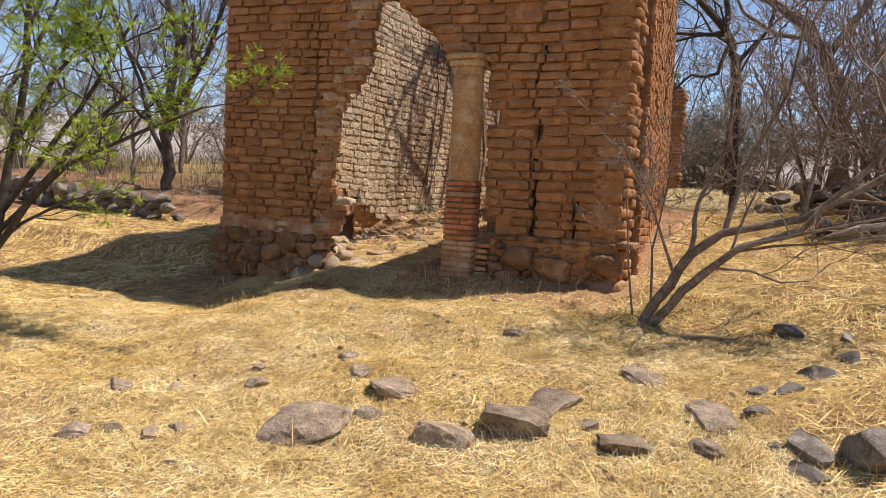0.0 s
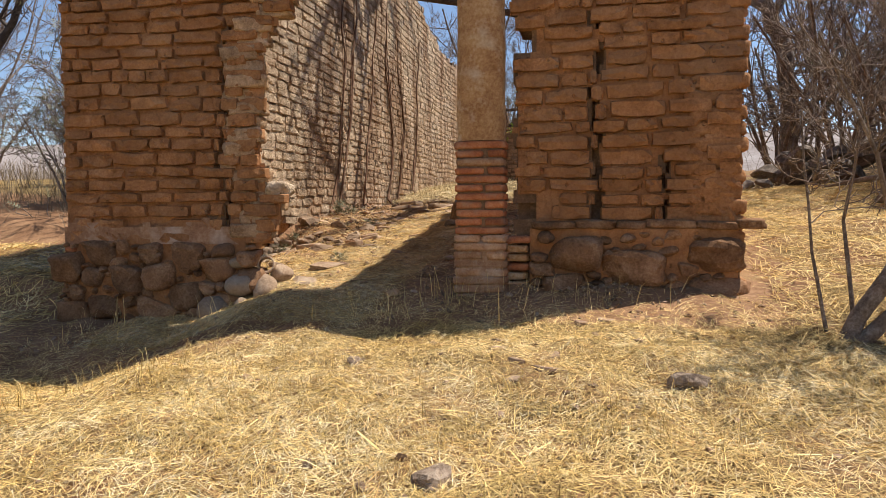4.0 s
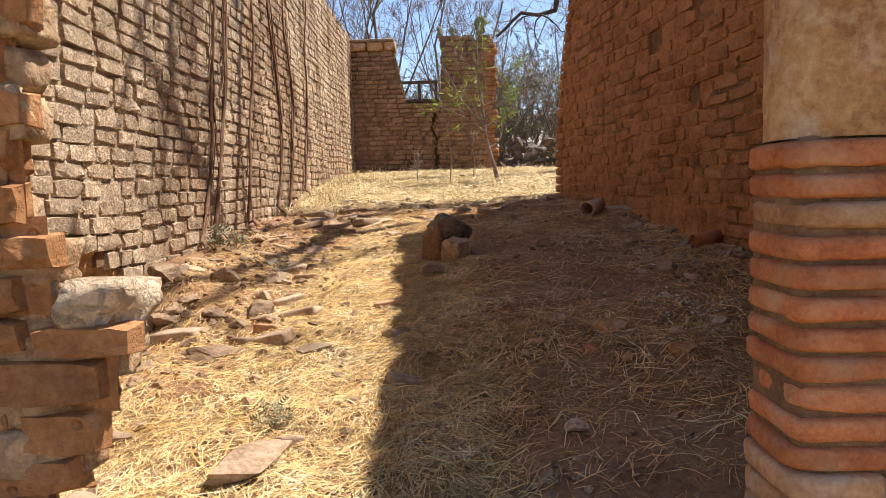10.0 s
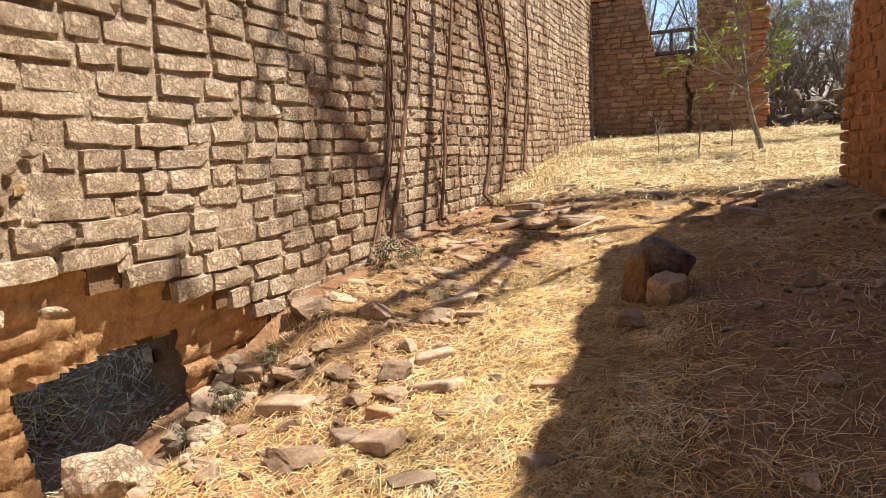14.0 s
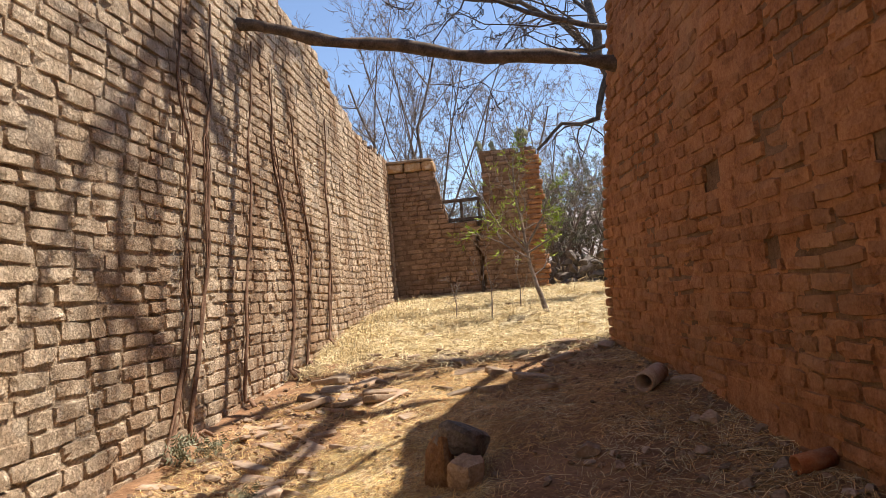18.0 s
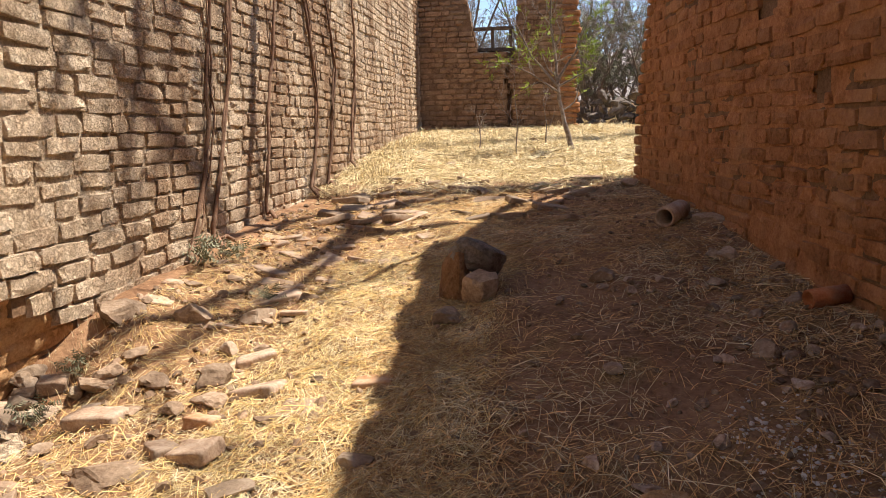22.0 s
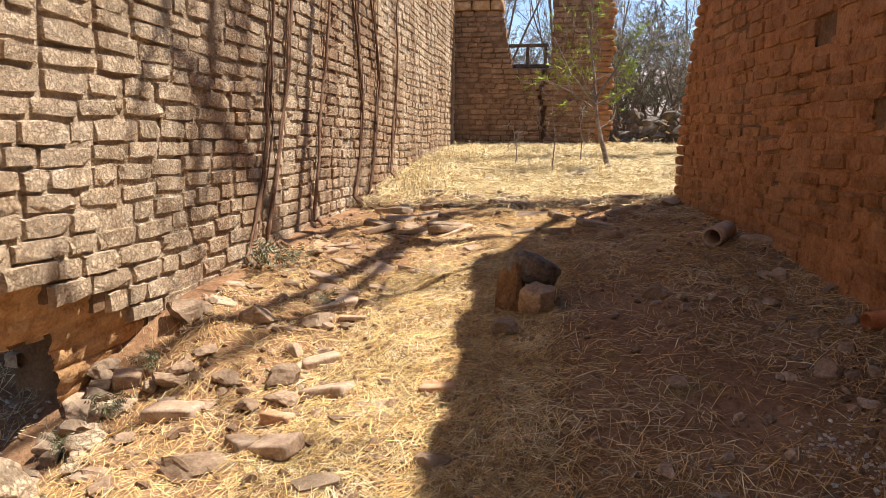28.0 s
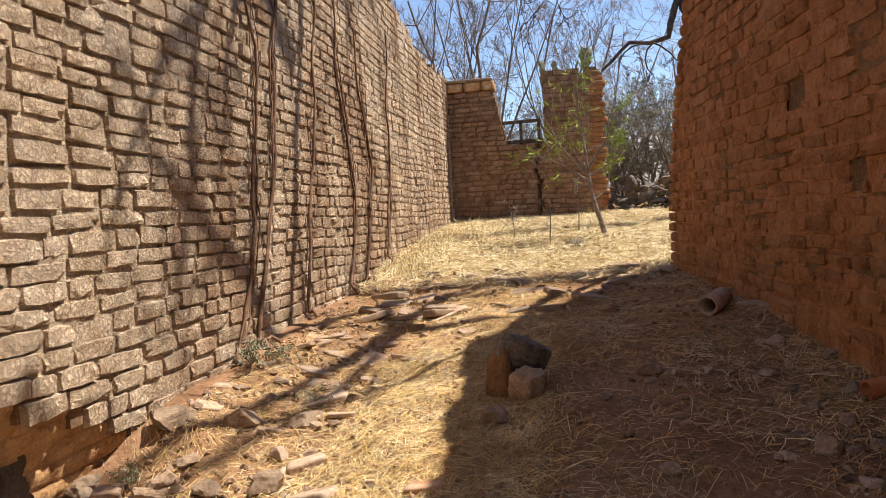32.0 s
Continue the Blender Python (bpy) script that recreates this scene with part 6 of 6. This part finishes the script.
# ---- straw, grass and litter ----
def strands(name, label, category, mat, area, count, length, width, lift, seed, keep=None, kind="stuff", bent=True):
    """Straw that lies about: flat strips on the ground, the longer ones bent."""
    r = np.random.RandomState(seed)
    x, y = r.uniform(area[0], area[1], count), r.uniform(area[2], area[3], count)
    if keep is not None:
        ok = keep(x, y, r.uniform(0, 1, count))
        x, y = x[ok], y[ok]
    n = len(x)
    a = r.uniform(0, 2 * np.pi, n) + 0.8 * np.sin(1.3 * x) * np.cos(1.1 * y)
    L = length * (0.3 + 0.9 * r.uniform(0, 1, n) ** 1.5)
    turn = r.normal(0, 0.3, n)
    w = width * r.uniform(0.5, 1.5, n)
    k_all = 2 if bent else 1
    px, py = [x], [y]
    for k in range(k_all):
        px.append(px[-1] + np.cos(a + turn * k) * L / k_all)
        py.append(py[-1] + np.sin(a + turn * k) * L / k_all)
    rise = ((0.1, 1.0), (0.4, 1.8), (0.1, 1.5)) if bent else ((0.0, 1.0), (0.1, 1.8))
    v = np.empty((n, 2 * (k_all + 1), 3))
    for k in range(k_all + 1):
        b = a + turn * min(k, 1) * bent
        z = surface_z(px[k], py[k]) + lift * r.uniform(*rise[k], n)
        ox, oy, oz = -np.sin(b) * w / 2, np.cos(b) * w / 2, w * 0.25 * r.choice([-1, 1], n)
        v[:, 2 * k] = np.stack([px[k] - ox, py[k] - oy, z - oz], 1)
        v[:, 2 * k + 1] = np.stack([px[k] + ox, py[k] + oy, z + oz], 1)
    i = 2 * (k_all + 1) * np.arange(n)[:, None]
    f = np.concatenate([i + [2 * k, 2 * k + 1, 2 * k + 3, 2 * k + 2] for k in range(k_all)]).tolist()
    return tagged(new(name, mesh_of(name, v.reshape(-1, 3), f, mat, smooth=False)), label, category, kind=kind)


def meadow_keep(x, y, u):
    # Thinned past the front wall's shadow edge, so the shaded ground is coloured darker.
    thin = np.where(y > -0.8 - 0.35 * np.clip(-x - 0.3, 0, 2), 0.35, 1.0) * np.where(y > -0.5, 0.6, 1.0)
    thin = thin * np.clip(np.minimum(np.minimum(x + 5.0, 5.2 - x), y + 7.8) / 1.1, 0, 1)
    return u < thin * np.clip(0.8 + 0.6 * np.sin(1.9 * x + 1.1 * y) * np.sin(2.3 * y - 0.8 * x), 0.3, 1)


def sun_paled(x, y, u):
    # Only the sunlit side of the shadow edge gets this paler straw.
    return (y < -0.85 - 0.35 * np.clip(-x - 0.3, 0, 2)) & (u < np.clip(np.minimum(np.minimum(x + 4.6, 4.8 - x), y + 7.6) / 1.1, 0, 1) * np.clip(0.55 + 0.8 * np.sin(1.3 * x - 0.9 * y) * np.sin(1.7 * y + 0.6 * x), 0.15, 1))


strands("meadow_straw", "golden dry straw matted over the meadow", "straw", straw, (-5.0, 5.2, -7.8, -0.2), 320000, 0.105, 0.0023, 0.018, 1, meadow_keep, bent=False)
strands("meadow_long_straw", "longer golden stalks fallen across the meadow", "straw", straw, (-4.6, 5.0, -7.4, -0.4), 16000, 0.2, 0.0022, 0.03, 15, meadow_keep)
# Sunlight on the meadow is put into this layer's paler straw colour.
strands("meadow_pale_straw", "straw coloured paler for the sunlight on top of the meadow", "straw", straw_pale, (-4.6, 4.8, -7.6, -1.1), 150000, 0.09, 0.0024, 0.022, 14, sun_paled, bent=False)
strands("path_straw", "pale straw strewn along the sunny side of the passage", "straw", straw_pale, (-3.2, -0.8, -0.9, 8.8), 80000, 0.12, 0.0024, 0.014, 2, lambda x, y, u: u < np.where((x < -2.15) & (y > 1.6), 0.3, 1.0) * np.where(y > 5.6, 0.35, 1), bent=False)
strands("path_golden_straw", "golden stalks fallen along the sunny side of the passage", "straw", straw, (-3.1, -0.7, -0.9, 8.0), 16000, 0.2, 0.0023, 0.02, 16, lambda x, y, u: u < np.where((x < -2.15) & (y > 1.6), 0.4, 1.0) * np.where(y > 5.6, 0.4, 1))
# Straw in the wall's shade takes the darker, shade-toned colour.
strands("shade_straw", "dull straw on the shaded earth, coloured darker for the shade", "straw", straw_dull, (-1.5, 1.3, -0.4, 8.6), 36000, 0.17, 0.0028, 0.018, 3, lambda x, y, u: u < (0.3 + 0.7 * (np.sin(1.7 * x + 2) * np.sin(1.3 * y) > -0.1)) * np.where((y < 1.0) & (x > -1.1), 0.25, 1.0))
strands("shade_pale_straw", "scattered pale stalks on the shaded earth", "straw", straw_pale, (-1.5, 1.2, 0.6, 8.2), 9000, 0.2, 0.0028, 0.022, 18, lambda x, y, u: u < 0.2 + 0.8 * (np.sin(2.1 * x) * np.sin(1.6 * y + 1) > 0.05))
strands("far_straw", "bright dry grass flattened in the far meadow", "straw", straw_pale, (-3.4, 4.0, 8.3, 17.4), 30000, 0.3, 0.006, 0.05, 4)
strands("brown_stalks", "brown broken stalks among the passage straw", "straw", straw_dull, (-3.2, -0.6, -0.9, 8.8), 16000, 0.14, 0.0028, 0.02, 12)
strands("meadow_stalks", "brown broken stalks among the meadow straw", "straw", straw_dull, (-4.5, 5.0, -7.6, -0.3), 46000, 0.10, 0.0024, 0.02, 13, bent=False)
strands("outer_straw", "dry straw over the open ground round the ruin", "straw", straw, (-9.0, 10.0, -14.0, 1.0), 60000, 0.2, 0.0055, 0.025, 19, lambda x, y, u: ~((x > -4.1) & (x < 2.2) & (y > -1.4)) & (u < np.where((x > -3.8) & (x < 4.0) & (y > -6.6), 0.06, 1.0)), bent=False)
strands("slope_straw", "dry grass on the stony slope", "straw", straw, (2.2, 7.0, -1.0, 7.0), 40000, 0.16, 0.004, 0.03, 5, bent=False)
strands("left_straw", "dry grass in front of the field wall", "straw", straw, (-11.0, -4.3, -3.5, 3.0), 24000, 0.2, 0.006, 0.03, 6, bent=False)


def bits(name, label, category, mat, area, count, size, seed, keep=None):
    """Pebbles, clods and chips strewn over the ground."""
    r = random.Random(seed)
    pieces = []
    base = [rock(r, 0.35, 1) for _ in range(8)]
    while len(pieces) < count:
        x, y = r.uniform(area[0], area[1]), r.uniform(area[2], area[3])
        if keep and not keep(x, y, r.random()):
            continue
        s = size * r.uniform(0.3, 1.0) ** 2
        pieces.append(moved(base[r.randrange(8)], scaled(x, y, float(surface_z(x, y)) + 0.12 * s, s, s * r.uniform(0.6, 1), s * r.uniform(0.4, 0.8), r.uniform(-30, 30), r.uniform(-30, 30), r.uniform(0, 360))))
    tagged(new(name, mesh_of(name, *joined(pieces), mat, smooth=False)), label, category, kind="stuff")


clod = material("earth_clod", (0.16, 0.10, 0.06), (0.29, 0.19, 0.12), (0.42, 0.30, 0.20), scale=8, fine=60, bump=0.6, jitter=0.35, island=True)
bits("rubble_bits", "crumbled adobe clods and brick chips along the long wall", "rubble", clod, (-3.25, -1.4, 0.3, 8.6), 1500, 0.09, 31, lambda x, y, u: u < (1 if x < -2.2 else 0.45))
bits("shade_bits", "clods and pebbles at the foot of the shaded wall", "rubble", clod, (-1.4, 1.4, -0.2, 8.4), 2000, 0.075, 32, lambda x, y, u: u < (1 if x > 0.62 + (8.6 - y) * 0.106 - 0.75 else 0.3))
bits("meadow_bits", "small stones scattered through the meadow straw", "gravel", clod, (-4.5, 5.2, -7.0, -0.2), 900, 0.08, 33)
bits("doorway_bits", "crumbled mortar and pebbles in the doorway", "rubble", clod, (-2.3, 2.0, -0.8, 0.4), 500, 0.06, 34)


lime = material("lime_crumbs", (0.5, 0.43, 0.36), (0.66, 0.6, 0.53), (0.8, 0.76, 0.7), scale=8, fine=60, bump=0.6, jitter=0.2, island=True)
bits("lime_crumbs", "pale lime crumbs spilled on the shaded earth", "rubble", lime, (0.12, 0.72, 1.8, 2.9), 420, 0.035, 36, lambda x, y, u: ((x - 0.42) / 0.3) ** 2 + ((y - 2.35) / 0.55) ** 2 < u)
grey_rubble = material("grey_rubble", (0.26, 0.215, 0.17), (0.40, 0.34, 0.28), (0.54, 0.48, 0.41), scale=8, fine=60, bump=0.6, jitter=0.3, island=True)
bits("hollow_rubble", "grey stones and chips on the ground behind the hollow", "rubble", grey_rubble, (-6.4, -3.72, 0.9, 4.6), 4200, 0.06, 35)
strands("hollow_straw", "bleached straw on the ground behind the hollow", "straw", straw_pale, (-6.0, -3.75, 1.0, 4.6), 7000, 0.14, 0.0035, 0.03, 17, bent=False)


def tufts(name, label, spots, seed, blades, height, width, mat):
    return dry_fans(name, label, "grass", spots, seed, mat, blades, height, width, 0.75)


tr = random.Random(14)
tufts("grass_fringe", "dry standing grass along the foot of the wall", [(tr.uniform(-4.2, 3.0), tr.uniform(-1.0, -0.12), 0.10) for _ in range(26)], 21, 6, 0.24, 0.0035, straw)
tufts("meadow_grass", "sparse upright dry grass stalks in the meadow", [(tr.uniform(-4.5, 5.0), tr.uniform(-6.5, -1.6), 0.10) for _ in range(240)], 22, 6, 0.15, 0.0032, straw)
tufts("tall_grass", "tall dry grass tufts beside the column and rocks", [(-0.75, -0.75, 0.10), (-0.5, -0.7, 0.1), (-0.2, -0.5, 0.1), (0.05, -0.45, 0.12), (-1.1, -0.9, 0.1), (0.5, -0.55, 0.15), (0.9, -0.5, 0.15), (1.5, -0.5, 0.2), (-2.3, -0.6, 0.15), (-3.0, -0.5, 0.2), (0.75, -4.55, 0.14), (1.0, -4.4, 0.12), (2.6, -3.9, 0.15), (3.6, -3.8, 0.15), (-0.45, -0.25, 0.12), (-0.25, -0.2, 0.1)], 23, 9, 0.36, 0.004, straw)
tufts("edge_grass", "golden standing grass along the crest of the meadow", [(tr.uniform(-2.8, 1.9), tr.uniform(-2.7, -1.5), 0.06) for _ in range(70)], 29, 7, 0.2, 0.0034, straw)
tufts("stone_grass", "dry grass growing round the meadow stones", [(x + dx, y + dy, 0.07) for x, y, w in ((0.83, -4.33, 0.56), (1.77, -4.12, 0.36), (2.15, -3.82, 0.38), (2.86, -3.71, 0.34), (1.07, -3.54, 0.48), (2.25, -3.37, 0.46), (3.39, -3.52, 0.24), (2.77, -2.4, 0.38), (3.35, -3.09, 0.42), (4.26, -3.42, 0.48), (3.96, -3.39, 0.33)) for dx, dy in ((-0.55 * w, -0.3 * w), (0.1 * w, -0.6 * w), (0.6 * w, -0.2 * w), (-0.2 * w, 0.55 * w))], 27, 12, 0.2, 0.0032, straw)
tufts("bank_grass", "dry grass on the bank by the hollow", [(-3.42 + tr.uniform(-0.15, 0.3), tr.uniform(2.1, 3.9), 0.06) for _ in range(60)], 28, 10, 0.12, 0.003, straw_pale)
tufts("wall_grass", "dry grass along the bottom of the long wall", [(-3.05 + tr.uniform(-0.12, 0.5), tr.uniform(8.5, 17), 0.15) for _ in range(90)], 24, 12, 0.26, 0.006, straw_pale)
tufts("field_grass", "standing dry grass in the far meadow", [(tr.uniform(-3, 3.5), tr.uniform(9.5, 17.3), 0.2) for _ in range(120)], 25, 14, 0.3, 0.006, straw_pale)
tufts("coping_grass", "dry grass growing on the wall top", [(-3.6, 13.4 + tr.uniform(-0.2, 0.3), 0.05) for _ in range(1)], 26, 5, 0.3, 0.008, straw)


def weed(at, seed, s):
    r = random.Random(seed)
    ob = thing("weed", "small grey-green weed at the wall foot", "plant", "weeds", at=(at[0], at[1], float(ground_z(*at))))
    tips = [(Vector((r.gauss(0, 0.05) * s, r.gauss(0, 0.05) * s, r.uniform(0.01, 0.14) * s)), Vector((r.gauss(0, 1), r.gauss(0, 1), 0.6)).normalized()) for _ in range(26)]
    put("foliage", mesh_of("foliage", *sprays(r, tips, 2, 0.022 * s, 0.08 * s), leaf_olive, smooth=False), ob)


for k, (wx, wy, ws) in enumerate(((-3.12, 5.05, 1.5), (-3.0, 5.25, 1.1), (-3.22, 3.05, 0.8), (-3.2, 3.4, 0.7), (-3.3, 2.75, 0.7), (-2.45, 4.5, 0.8), (-1.72, 1.3, 0.7))):
    weed((wx, wy), 500 + k, ws)

# ---- distant hills ----
hx, hy, hz = [], [], []
for ring in range(3):
    for a in range(121):
        t = radians(-80 + 320 * a / 120)
        d = 150 + 60 * ring
        hx.append(d * math.cos(t))
        hy.append(d * math.sin(t))
        hz.append((-2, 14, 26)[ring] + (0, 10, 16)[ring] * (noise.noise((a * 0.09, ring, 3)) + 0.4 * noise.noise((a * 0.4, ring, 8))))
hv = list(zip(hx, hy, hz))
hf = [(r * 121 + a, r * 121 + a + 1, (r + 1) * 121 + a + 1, (r + 1) * 121 + a) for r in range(2) for a in range(120)]
hill_scrub = material("hill_scrub", (0.20, 0.17, 0.15), (0.29, 0.25, 0.23), (0.36, 0.33, 0.31), scale=0.05, fine=0.6, bump=0.2, jitter=0)
tagged(new("backdrop_hills", mesh_of("backdrop_hills", hv, hf, hill_scrub)), "hazy dry hills beyond the trees", "hills", kind="structure")

# ---- blocks of the walls, each one a part ----
for name, me, wall, m in PIECES_LAST:
    put(name, me, wall, m)
